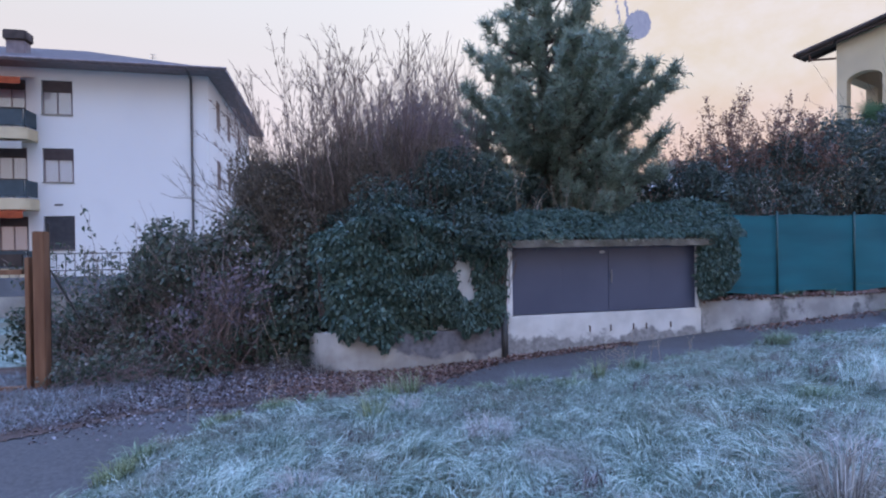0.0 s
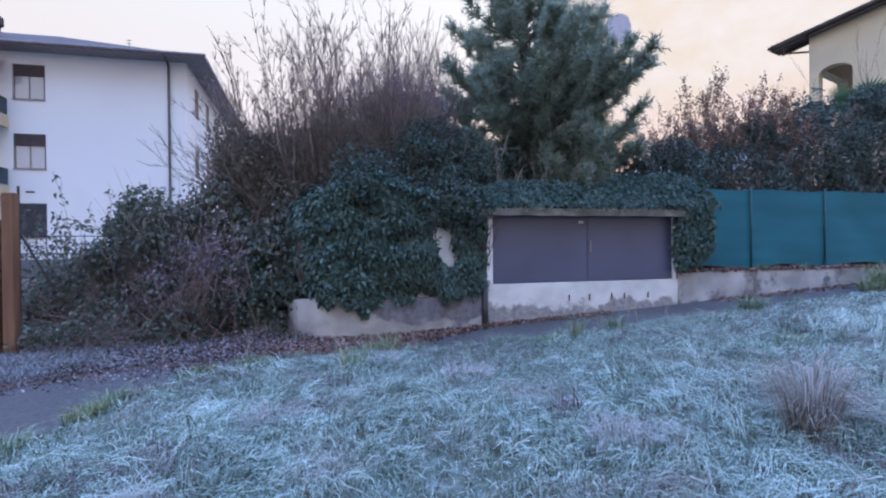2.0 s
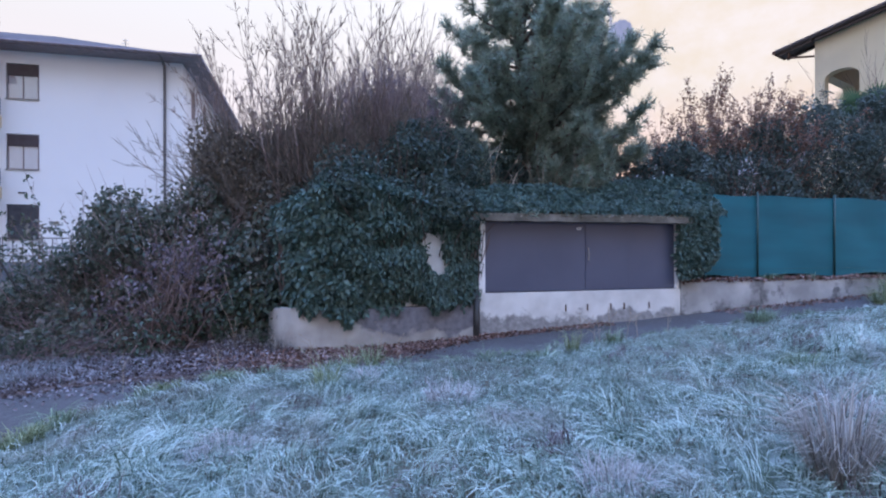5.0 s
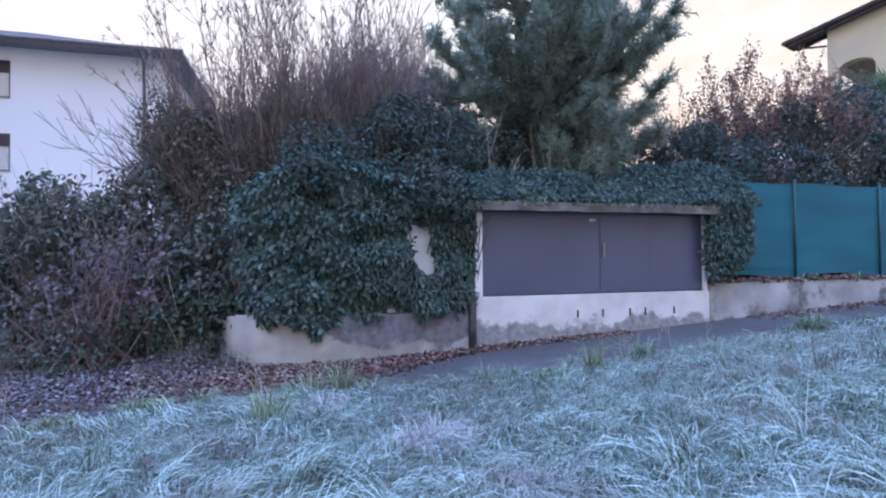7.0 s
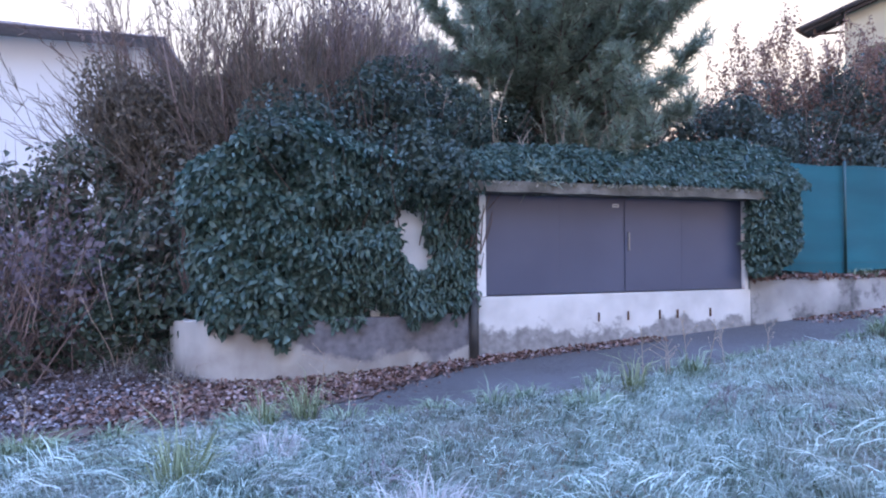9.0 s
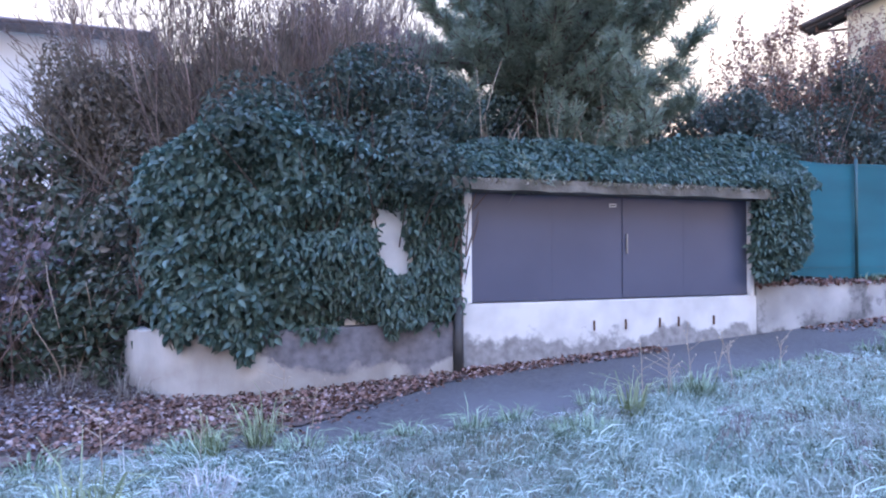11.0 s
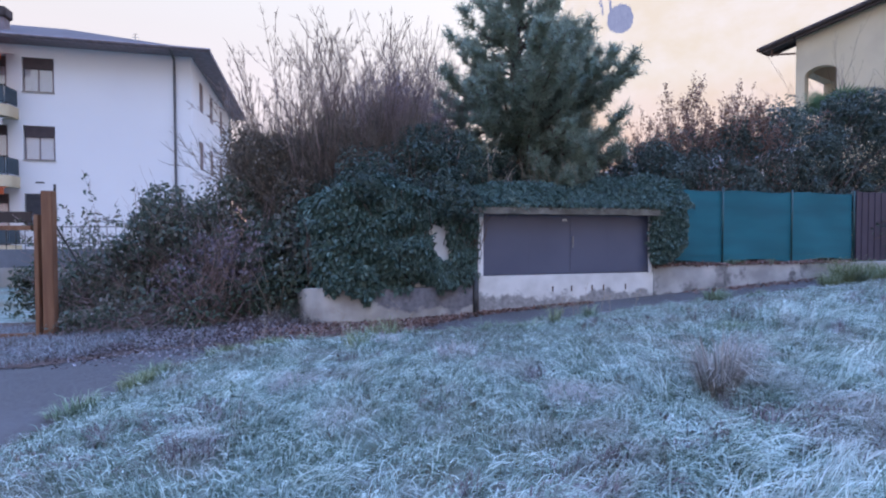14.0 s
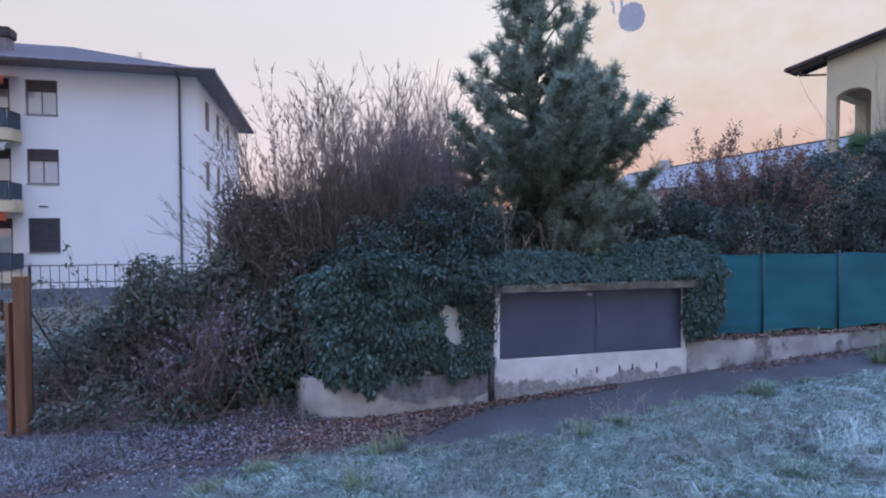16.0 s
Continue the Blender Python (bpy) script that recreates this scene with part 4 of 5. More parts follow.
def ivy_hedge():
    """Ivy over the planter wall: a leafy face that bulges, curves back at its end and has one ragged hole."""
    t = plant("ivy_hedge", (-0.8, 9.2, 0.0), "dense dark green ivy over the planter wall", "ivy")
    n = 30000
    s = rng.uniform(-3.45, -0.10, n)          # along the wall
    v = rng.uniform(0, 1, n)                # up the face, then over the top
    # bulging outline: rounds back at the far end
    front = np.interp(s, [-3.45, -3.2, -2.9, -2.4, -1.5, -0.4, 0.0], [0.95, 0.30, -0.02, -0.22, -0.28, -0.16, -0.04])
    low = np.interp(s, [-3.45, -3.0, -2.2, -1.5, -1.2, -0.5, 0.0], [0.15, 0.02, -0.08, 0.10, 0.16, 0.0, 0.05]) + 0.08 * np.sin(s * 9) + 0.05 * np.sin(s * 23)
    high = np.interp(s, [-3.45, -3.0, -2.0, -1.0, 0.0], [1.62, 1.90, 2.10, 1.88, 1.78])
    up = v < 0.72
    z = np.where(up, low + (high - low) * v / 0.72, high + 0.10 * np.sin((v - 0.72) / 0.28 * 3.1))
    y = np.where(up, front, front + 0.75 * (v - 0.72) / 0.28)
    P = wall_rows(s, y, z)
    bulge = 0.11 * lumps(P, 2.2, 1) + 0.07 * lumps(P, 6.0, 4)
    curve = -0.10 * (2 * np.clip(v / 0.72, 0, 1) - 1) ** 2
    N = np.where(up[:, None], WALL_OUT + np.array([0, 0, 0.25]), WALL_OUT * 0.4 + np.array([0, 0, 1.0]))
    left = np.clip((-2.9 - s) / 0.5, 0, 1)[:, None]
    N = N + left * np.array([-1.0, -0.2, 0.0])
    # hollows between the leafy lobes
    gap = np.exp(-((s + 1.55 - 0.5 * (z - 1.2)) / 0.42) ** 2 - ((z - 1.12) / 0.16) ** 2) + np.exp(-((s + 1.55) / 0.45) ** 2 - ((z - 0.22) / 0.16) ** 2) + 0.6 * np.exp(-((s + 2.3) / 0.2) ** 2 - ((z - 1.5) / 0.3) ** 2)
    P = P + unit(N) * (bulge + curve - 0.22 * gap - 0.20 * rng.random(n) ** 1.5)[:, None]
    hs, hz = s + 0.92, z - 1.10
    hs = hs - 0.03 + 0.22 * hz
    hole = (hs / (0.18 + 0.05 * np.sin(hz * 14) + 0.03 * np.sin(hz * 37))) ** 2 + ((hz + 0.12) / 0.40) ** 2 < 1
    keep = ~hole
    big = keep & (s < -1.75 + 0.25 * np.sin(z * 5))
    small = keep & ~big
    V, F = leaves(P[big], N[big], 0.096, 0.60, 1.1, 0.7)
    V2, F2 = leaves(P[small], N[small], 0.085, 0.45, 1.6, 0.6)
    add_part("leaves", t, np.concatenate([V, V2]), np.concatenate([F, F2 + len(V)]), IVY, "overlapping ivy leaves", kind="stuff")
    k = 260
    s0 = rng.uniform(-3.3, -0.05, k)
    s0 = np.where(np.abs(s0 + 0.92) < 0.35, s0 - 0.8, s0)
    A = wall_rows(s0, np.interp(s0, [-3.3, -2.6, 0], [0.5, 0.02, 0.02]), rng.uniform(0.05, 0.9, k))
    B = A + np.stack([rng.normal(0, 0.12, k), rng.normal(-0.05, 0.05, k), rng.uniform(0.4, 0.9, k)], axis=-1)
    V, F = tubes(A, B, 0.009, 0.005)
    add_part("stemwork", t, V, F, BARK, "woody ivy stems", kind="stuff")
    return t


def ivy_top():
    t = plant("roof_ivy", tuple(wall_point(1.9, 0.4, 1.53)), "ivy mat on the concrete slab trailing down its end", "ivy")
    n = 17000
    s = rng.uniform(-0.3, 4.75, n)
    y = rng.uniform(-0.16, 0.9, n)
    z = 1.54 + (0.46 + 0.045 * s + 0.05 * np.sin(s * 2.1) + 0.05 * np.sin(s * 5.3)) * np.clip((y + 0.2) / 0.5, 0.05, 1) + 0.05 * rng.random(n)
    P1 = wall_rows(s, y, z)
    P1[:, 2] += 0.10 * lumps(P1, 3, 2) * np.clip((y + 0.2) / 0.4, 0, 1)
    N1 = WALL_OUT * 0.8 + np.array([0, 0, 0.8]) + 0 * P1
    n = 6000
    s = 3.72 + rng.random(n) ** 0.9 * 0.95
    z = rng.uniform(0.45, 1.75, n)
    keep = s < 4.62 - 0.55 * np.clip((0.9 - z) / 0.5, 0, 1) + 0.04 * np.sin(z * 11)
    s, z = s[keep], z[keep]
    P2 = wall_rows(s, -0.10 - 0.10 * rng.random(len(s)) + 0.12 * np.abs(s - 4.1), z)
    P2 += WALL_OUT * (0.07 * lumps(P2, 4, 7))[:, None]
    N2 = WALL_OUT + np.array([0, 0, 0.3]) + 0 * P2
    V, F = leaves(np.concatenate([P1, P2]), np.concatenate([N1, N2]), 0.085, 0.5, 1.2)
    add_part("leaves", t, V, F, IVY, kind="stuff")
    k = 150
    s0 = rng.uniform(-0.1, 4.4, k)
    A = wall_rows(s0, rng.uniform(0.1, 0.8, k), np.full(k, 1.535))
    B = A + np.stack([rng.normal(0, 0.15, k), rng.normal(0, 0.1, k), rng.uniform(0.1, 0.35, k)], axis=-1)
    V, F = tubes(A, B, 0.008, 0.004)
    add_part("stemwork", t, V, F, BARK, kind="stuff")
    return t


def leafy_bush(name, at, blobs, n, size, mat, label, twigs=120, rough=0.25, width=0.6, twigmat=None, layers=0.5, slim=1.0, lumpy=40):
    t = plant(name, at, label, "bush")
    big = np.asarray(blobs, float)
    k = rng.integers(0, len(big), lumpy)
    way = unit(rng.normal(size=(lumpy, 3)) + np.array([0, -0.5, 0.4]))
    small = np.concatenate([big[k, :3] + way * big[k, 3:6] * rng.uniform(0.85, 1.12, (lumpy, 1)), rng.uniform(0.16, 0.42, (lumpy, 1)) * rng.uniform(0.8, 1.3, (lumpy, 3))], axis=1)
    P, N = bush_points(np.concatenate([big, small]), n, rough, layers, floor=at[2])
    V, F = leaves(P, N, size, width)
    add_part("leaves", t, V, F, mat, kind="stuff")
    if twigs:
        q = rng.choice(len(P), twigs)
        root = np.array(at) + rng.normal(size=(twigs, 3)) * np.array([0.5, 0.3, 0.0])
        mid = (P[q] * 0.55 + root * 0.45) + rng.normal(size=(twigs, 3)) * 0.12
        tip = P[q] + (N[q] + np.array([0, 0, 0.5])) * (0.45 * rng.random((twigs, 1)) ** 2)
        V1, F1 = tubes(np.concatenate([root, mid]), np.concatenate([mid, tip]), slim * np.repeat([0.016, 0.010], twigs), slim * np.repeat([0.010, 0.004], twigs))
        add_part("brushwood", t, V1, F1, twigmat or BARK, kind="stuff")
    return t


def bare_shrub(name, at, n, length, spread, radius, mat, label, base=(0.5, 0.4), levels=2, fork=1.6):
    t = plant(name, at, label, "shrub")
    root = np.array(at) + np.stack([rng.normal(0, base[0], n), rng.normal(0, base[1], n), np.zeros(n)], axis=-1)
    ways = np.stack([(root[:, 0] - at[0]) / base[0] * spread + rng.normal(0, spread * 0.5, n), (root[:, 1] - at[1]) / base[1] * spread * 0.5 + rng.normal(0, spread * 0.4, n), np.ones(n)], axis=-1)
    off = ((root[:, 0] - at[0]) / base[0]) ** 2
    A, B, ra, rb, ids, tips, tw = grow(root, ways, length * rng.uniform(0.78, 1.05, n) * np.clip(1.02 - 0.10 * off, 0.55, 1), np.full(n, radius), steps=5, wobble=0.09, lift=0.04, fork=fork, levels=levels, shrink=0.30, spread=0.42)
    add_each("stem", t, A, B, np.maximum(ra, 0.0046), np.maximum(rb, 0.0036), ids, mat, 3)
    return t, tips, tw


def pine(at, height, label):
    t = plant("pine_tree", at, label, "tree")
    x, y, z0 = at
    zs = np.linspace(0, height, 12)
    line = np.array(at) + np.stack([0.08 * np.sin(zs * 0.9), 0.06 * np.cos(zs * 1.1) - 0.06, zs], axis=-1)
    r = 0.20 * (1 - zs / height) + 0.02
    V, F = tubes(line[:-1], line[1:], r[:-1], r[1:], 10)
    add_part("trunk", t, V, F, BARK, smooth=True)
    A, B, RA, RB, ID, TP, TW = [], [], [], [], [], [], []
    level, limb = 0.8, 0
    while level < height - 0.2:
        f = level / height
        reach = np.interp(f, [0.1, 0.25, 0.42, 0.50, 0.56, 0.62, 0.70, 0.80, 1.0], [2.6, 2.75, 2.8, 2.45, 1.85, 1.4, 1.15, 0.9, 0.2])
        for k in range(18 if f < 0.42 else 12 if f < 0.6 else 8):
            limb += 1
            a = rng.uniform(0, 2 * np.pi) if k < 12 else rng.uniform(-1.0, 0.35)
            ln = reach * rng.uniform(0.55, 1.08) * (0.88 if math.cos(a) < -0.2 else 1.0)
            d = np.array([math.cos(a), math.sin(a), np.interp(f, [0, 0.5, 1], [0.0, 0.28, 0.9]) + rng.normal(0, 0.16)])
            p = np.array([x, y, z0 + level + rng.uniform(-0.28, 0.28)])
            if level < 1.9 and d[1] < -0.1:   # room for the enclosure's roof
                ln = min(ln, 0.85 / -d[1])
            steps = max(3, int(ln / 0.28))
            for s in range(steps):
                q = p + unit(d) * ln / steps
                r0, r1 = 0.035 * (1 - s / steps) + 0.008, 0.035 * (1 - (s + 1) / steps) + 0.008
                A.append(p); B.append(q); RA.append(r0); RB.append(r1); ID.append(limb)
                if s >= (1 if f > 0.5 else 0):
                    for _ in range(4 if s < 0.3 * steps else 8 if s < 0.7 * steps else 11):
                        side = unit(d) * 0.6 + rng.normal(size=3) * 0.8 + np.array([0, 0, 0.45])
                        l2 = rng.uniform(0.12, 0.34)
                        e = q + unit(side) * l2
                        A.append(q); B.append(e); RA.append(0.008); RB.append(0.005); ID.append(limb)
                        TP += [e, q + unit(side) * l2 * 0.6]; TW += [unit(side), unit(side)]
                d = d + rng.normal(size=3) * 0.12 + np.array([0, 0, 0.03 + 0.08 * f + (0.22 if s > 0.62 * steps else 0)])
                p = q
            TP.append(p); TW.append(unit(d))
        level += np.interp(f, [0, 1], [0.44, 0.38])
    add_each("limb", t, np.array(A), np.array(B), np.array(RA), np.array(RB), np.array(ID), BARK)
    TP, TW = np.array(TP), np.array(TW)
    m = 13
    n = len(TP)
    D = unit(TW[:, None] + rng.normal(size=(n, m, 3)) * 0.85 + np.array([0, 0, 0.12]))
    L = rng.uniform(0.09, 0.18, (n, m, 1))
    base = TP[:, None] - TW[:, None] * rng.uniform(0, 0.20, (n, m, 1)) + rng.normal(0, 0.03, (n, m, 3))
    S = unit(np.cross(D, rng.normal(size=(n, m, 3)))) * 0.011
    V = np.stack([base - S, base + S, base + D * L], axis=2).reshape(-1, 3)
    add_part("needles", t, V, np.arange(len(V)).reshape(-1, 3), NEEDLE, "tufts of blue green needles", kind="stuff")
    return t


ivy_hedge()
ivy_top()
def fan_shrub(name, label, x0, x1, y, lean, n, tall, mat, radius=0.014, fork=2.0, shrink=0.3, spread=0.34, crown=-0.6, short=0.72):
    """A thicket of stems that fan out from a row of roots: lean gives the slope along the row, crown the height where they part."""
    t = plant(name, ((x0 + x1) / 2, y, -0.6), label, "shrub")
    u = rng.random(n)
    root = np.stack([x0 + (x1 - x0) * u, y + rng.normal(0, 0.28, n), np.full(n, -0.6)], axis=-1)
    slope = np.interp(u, np.linspace(0, 1, len(lean)), lean) + rng.normal(0, 0.10, n)
    start = root + np.stack([0.12 * slope * (crown + 0.6), 0 * u, (crown + 0.6) * rng.uniform(0.75, 1.1, n)], axis=-1)
    ways = np.stack([slope, rng.normal(0, 0.10, n), np.ones(n)], axis=-1)
    A, B, ra, rb, ids, tips, tw = grow(start, ways, np.interp(u, [0, 0.5, 1], tall) * rng.uniform(short, 1.06, n), np.full(n, radius), steps=6, wobble=0.07, lift=0.05, fork=fork, levels=2, shrink=shrink, spread=spread)
    if crown > -0.6:
        A, B, ids = np.concatenate([root, A]), np.concatenate([start, B]), np.concatenate([np.arange(n), ids])
        ra, rb = np.concatenate([np.full(n, radius * 1.2), ra]), np.concatenate([np.full(n, radius), rb])
    add_each("stem", t, A, B, np.maximum(ra, 0.0046), np.maximum(rb, 0.0036), ids, mat, 3)
    return tips, tw


leafy_bush("bramble_bush", (-4.6, 10.0, -0.75), [(-4.6, 9.9, 0.45, 1.2, 0.8, 1.05), (-3.3, 9.8, 0.3, 0.75, 0.6, 0.9), (-6.0, 10.0, 0.15, 0.9, 0.7, 0.85), (-5.1, 10.0, 1.25, 0.95, 0.7, 0.8), (-5.8, 10.0, 1.05, 0.55, 0.5, 0.7), (-3.9, 10.2, 0.95, 0.9, 0.6, 0.7), (-4.25, 10.2, 1.3, 0.7, 0.5, 0.65), (-4.2, 9.3, -0.2, 1.1, 0.5, 0.6), (-5.6, 9.5, -0.3, 0.9, 0.5, 0.5), (-7.0, 10.1, -0.2, 0.8, 0.6, 0.6), (-8.0, 10.5, -0.3, 0.8, 0.5, 0.5), (-2.95, 9.5, 0.1, 0.45, 0.4, 0.6), (-2.75, 10.0, 0.8, 0.45, 0.5, 0.7), (-2.8, 9.15, -0.15, 0.35, 0.3, 0.5), (-3.3, 9.35, -0.15, 0.5, 0.35, 0.5)], 28000, 0.092, BRAMBLE, "tangled half bare bramble and shrub thicket", 2000, 0.40, twigmat=PALETWIG, layers=0.85, slim=0.5, lumpy=80)
leafy_bush("frosted_shrub", (-4.1, 9.1, -0.6), [(-4.2, 9.15, 0.35, 0.55, 0.3, 0.45), (-3.8, 9.1, 0.75, 0.45, 0.3, 0.35), (-4.6, 9.1, 0.0, 0.5, 0.3, 0.4)], 1000, 0.08, MAUVELEAF, "wilted mauve brown shrub with frosted leaf edges", 260, 0.4, twigmat=TWIG, layers=0.9, slim=0.5, lumpy=24)
leafy_bush("frosted_weeds", (-5.9, 8.5, -0.72), [(-6.0, 8.5, -0.5, 0.42, 0.3, 0.32), (-5.3, 8.7, -0.5, 0.4, 0.25, 0.25), (-4.4, 8.7, -0.5, 0.35, 0.25, 0.3)], 1600, 0.08, BRAMBLE, "low grey green weeds beside the timber post", 160, 0.4, twigmat=PALETWIG, layers=0.8, slim=0.3, lumpy=10)
leafy_bush("evergreen_bush", (-0.2, 10.6, -0.5), [(-1.30, 9.60, 1.80, 0.80, 0.6, 0.80), (-0.5, 9.65, 1.8, 0.95, 0.6, 0.85), (0.35, 10.1, 1.95, 0.8, 0.6, 0.85), (-1.9, 9.9, 1.5, 0.5, 0.6, 0.75), (-1.35, 9.0, 1.80, 0.5, 0.35, 0.40), (-0.5, 9.2, 1.70, 0.6, 0.35, 0.40), (0.2, 9.4, 1.65, 0.4, 0.35, 0.35), (0.6, 10.9, 2.0, 0.9, 0.7, 1.1), (-0.3, 10.9, 2.4, 1.1, 0.7, 0.85), (1.6, 11.2, 1.6, 0.8, 0.6, 0.9), (1.5, 11.4, 2.3, 0.5, 0.4, 0.95), (2.1, 11.5, 1.8, 0.6, 0.4, 0.65)], 40000, 0.074, LAUREL, "dark evergreen bush behind the ivy", 500, 0.36, layers=0.6, lumpy=60)
leafy_bush("brown_thicket", (-2.4, 11.0, -0.6), [(-2.9, 10.9, 2.3, 0.8, 0.6, 1.0), (-2.0, 11.0, 2.4, 1.0, 0.7, 1.2), (-1.1, 11.2, 2.1, 0.9, 0.6, 0.95), (-3.4, 10.9, 2.5, 0.55, 0.5, 0.6), (-3.9, 10.8, 2.65, 0.45, 0.4, 0.35), (-3.3, 10.7, 2.1, 0.5, 0.4, 0.5), (-2.9, 10.6, 1.6, 0.5, 0.5, 0.6), (-2.5, 10.9, 1.0, 1.1, 0.6, 1.0)], 30000, 0.072, BROWNLEAF, "dense dark brown twiggy thicket", 2400, 0.34, twigmat=DARKTWIG, layers=0.85, slim=0.5, lumpy=50)
fan_shrub("fan_shrub", "dense brown leafless shrub fanning out over the bramble", -2.6, -0.5, 10.6, (-1.45, -0.55, -0.05, 0.2), 300, (2.0, 2.0, 1.9), DARKTWIG, fork=3.0, shrink=0.36, crown=1.2)
leafy_bush("twiggy_bush", (-0.9, 11.5, -0.5), [(-1.0, 11.3, 3.0, 0.8, 0.6, 1.3), (-0.2, 11.5, 2.8, 0.7, 0.6, 1.15)], 4600, 0.05, MAUVELEAF, "domed purplish grey twiggy bush", 2200, 0.34, twigmat=PALETWIG, layers=0.9, slim=0.42, lumpy=30)
fan_shrub("bare_shrub", "tall bare reddish multi-stemmed winter shrub", -3.1, -0.9, 10.8, (-0.32, -0.12, 0.10), 76, (4.55, 5.0, 5.0), TWIG, 0.018, fork=5.0, shrink=0.19, spread=0.42, short=0.84)
fan_shrub("pale_shrub", "pale bare twiggy shrub behind the evergreen", -1.7, -0.2, 13.4, (-0.16, 0.16), 320, (4.8, 5.4, 5.0), PALETWIG, fork=3.3, shrink=0.26, spread=0.34)
pine((2.12, 12.1, -0.4), 10.4, "broad dark green pine with upswept branches")
leafy_bush("privet_hedge", (8.5, 12.6, -0.2), [(4.6, 11.9, 1.6, 0.8, 0.5, 1.1), (5.2, 12.2, 2.1, 0.8, 0.5, 1.1), (5.4, 11.7, 1.6, 1.1, 0.6, 1.4), (6.9, 12.0, 1.9, 1.3, 0.6, 1.3), (8.4, 12.4, 2.5, 1.3, 0.6, 1.6), (10.3, 13.1, 2.9, 1.4, 0.6, 1.6), (12.2, 13.6, 3.0, 1.5, 0.6, 1.6), (14, 14.1, 3.0, 1.5, 0.6, 1.6), (11.0, 12.6, 1.2, 3.5, 0.6, 1.2), (5.9, 12.2, 2.4, 0.8, 0.5, 1.2), (7.3, 12.3, 2.4, 0.9, 0.5, 1.2), (9.3, 12.9, 3.0, 1.1, 0.5, 1.35), (11.6, 13.4, 3.3, 1.0, 0.5, 1.4)], 66000, 0.082, PRIVET, "dark evergreen hedge above the net fence", 400, 0.24, lumpy=90)
def sprays(name, at, n, length, spread, mat, leafmat, size, per, label, base, low=2.2):
    """A loose shrub of upright sprays with small leaves along the upper stems."""
    t, tips, tw = bare_shrub(name, at, n, length, spread, 0.014, mat, label, base, 2, 1.5)
    P = (tips[:, None] - tw[:, None] * rng.uniform(0, 0.55, (len(tips), per, 1)) + rng.normal(0, 0.04, (len(tips), per, 3))).reshape(-1, 3)
    P = P[P[:, 2] > at[2] + low]
    V, F = leaves(P, unit(rng.normal(size=P.shape)) + np.array([0, -0.4, 0.5]), size, 0.5)
    add_part("leaves", t, V, F, leafmat, kind="stuff")
    return t


sprays("reddish_shrub", (6.9, 12.6, 0.0), 125, 3.75, 0.15, TWIG, REDLEAF, 0.062, 22, "reddish shrub with fine leaves rising over the hedge", (0.6, 0.2), 3.1)
sprays("reddish_shrub", (8.6, 13.2, 0.0), 24, 3.4, 0.12, TWIG, REDLEAF, 0.07, 10, "small reddish shrub in the hedge beside the cream house", (0.3, 0.3))
sprays("reddish_shrub", (5.3, 12.4, 0.0), 44, 2.7, 0.20, TWIG, REDLEAF, 0.062, 12, "low reddish shrub beside the pine", (0.5, 0.3))


fan_shrub("bare_sapling", "thin bare sapling in front of the cream house", 13.4, 14.4, 15.6, (-0.10, 0.10), 12, (5.6, 6.4, 5.8), TWIG, 0.022, fork=2.6)
sprays("leafy_shrub", (-5.9, 10.0, -0.75), 60, 2.25, 0.26, PALETWIG, BRAMBLE, 0.10, 5, "loose sprays of dark leaves above the bramble", (0.75, 0.25), 0.9)


def fan_palm(at, height):
    """A hardy fan palm behind the hedge: a fibrous trunk and stiff pleated fans on long stalks."""
    t = plant("fan_palm", at, "green fan palm with stiff fronds behind the hedge", "palm")
    x, y, z = at
    part_line = np.array([[x, y, z + k * height / 6] for k in range(7)]) + rng.normal(0, 0.02, (7, 3))
    V, F = tubes(part_line[:-1], part_line[1:], 0.13, 0.13, 9)
    add_part("trunk", t, V, F, BARK, "fibrous brown trunk", smooth=True)
    for k in range(26):
        a, lift = k * 2.4, rng.uniform(-0.15, 1.0)
        way = unit(np.array([math.cos(a), math.sin(a), lift]))
        crown = np.array([x, y, z + height - 0.05])
        hub = crown + way * rng.uniform(0.45, 0.65)
        side = unit(np.cross(way, [0, 0, 1.0]))
        V, F = tubes(crown[None], hub[None], 0.014, 0.010, 5)
        ribs = []
        for b in np.linspace(-1.5, 1.5, 17):
            tip_way = unit(way * math.cos(b) + side * math.sin(b) + np.array([0, 0, -0.12]))
            s = unit(np.cross(tip_way, np.cross(way, side))) * 0.028
            tip = hub + tip_way * rng.uniform(0.5, 0.62)
            ribs.append([hub - s * 0.3, hub + s * 0.3, hub + tip_way * 0.34 + s, tip, hub + tip_way * 0.34 - s])
        W = np.array(ribs).reshape(-1, 3)
        n0 = len(V)
        q = (np.arange(17) * 5)[:, None] + n0
        F = np.concatenate([F, q + np.array([[0, 1, 2, 4]]), np.concatenate([q + np.array([[4, 2, 3]]), q + np.array([[3]])], axis=1)[:, [0, 1, 2, 2]]])
        add_part("frond", t, np.concatenate([V, W]), F[:, :4], PALM)
    return t


fan_palm((12.0, 14.6, 0.0), 4.55)


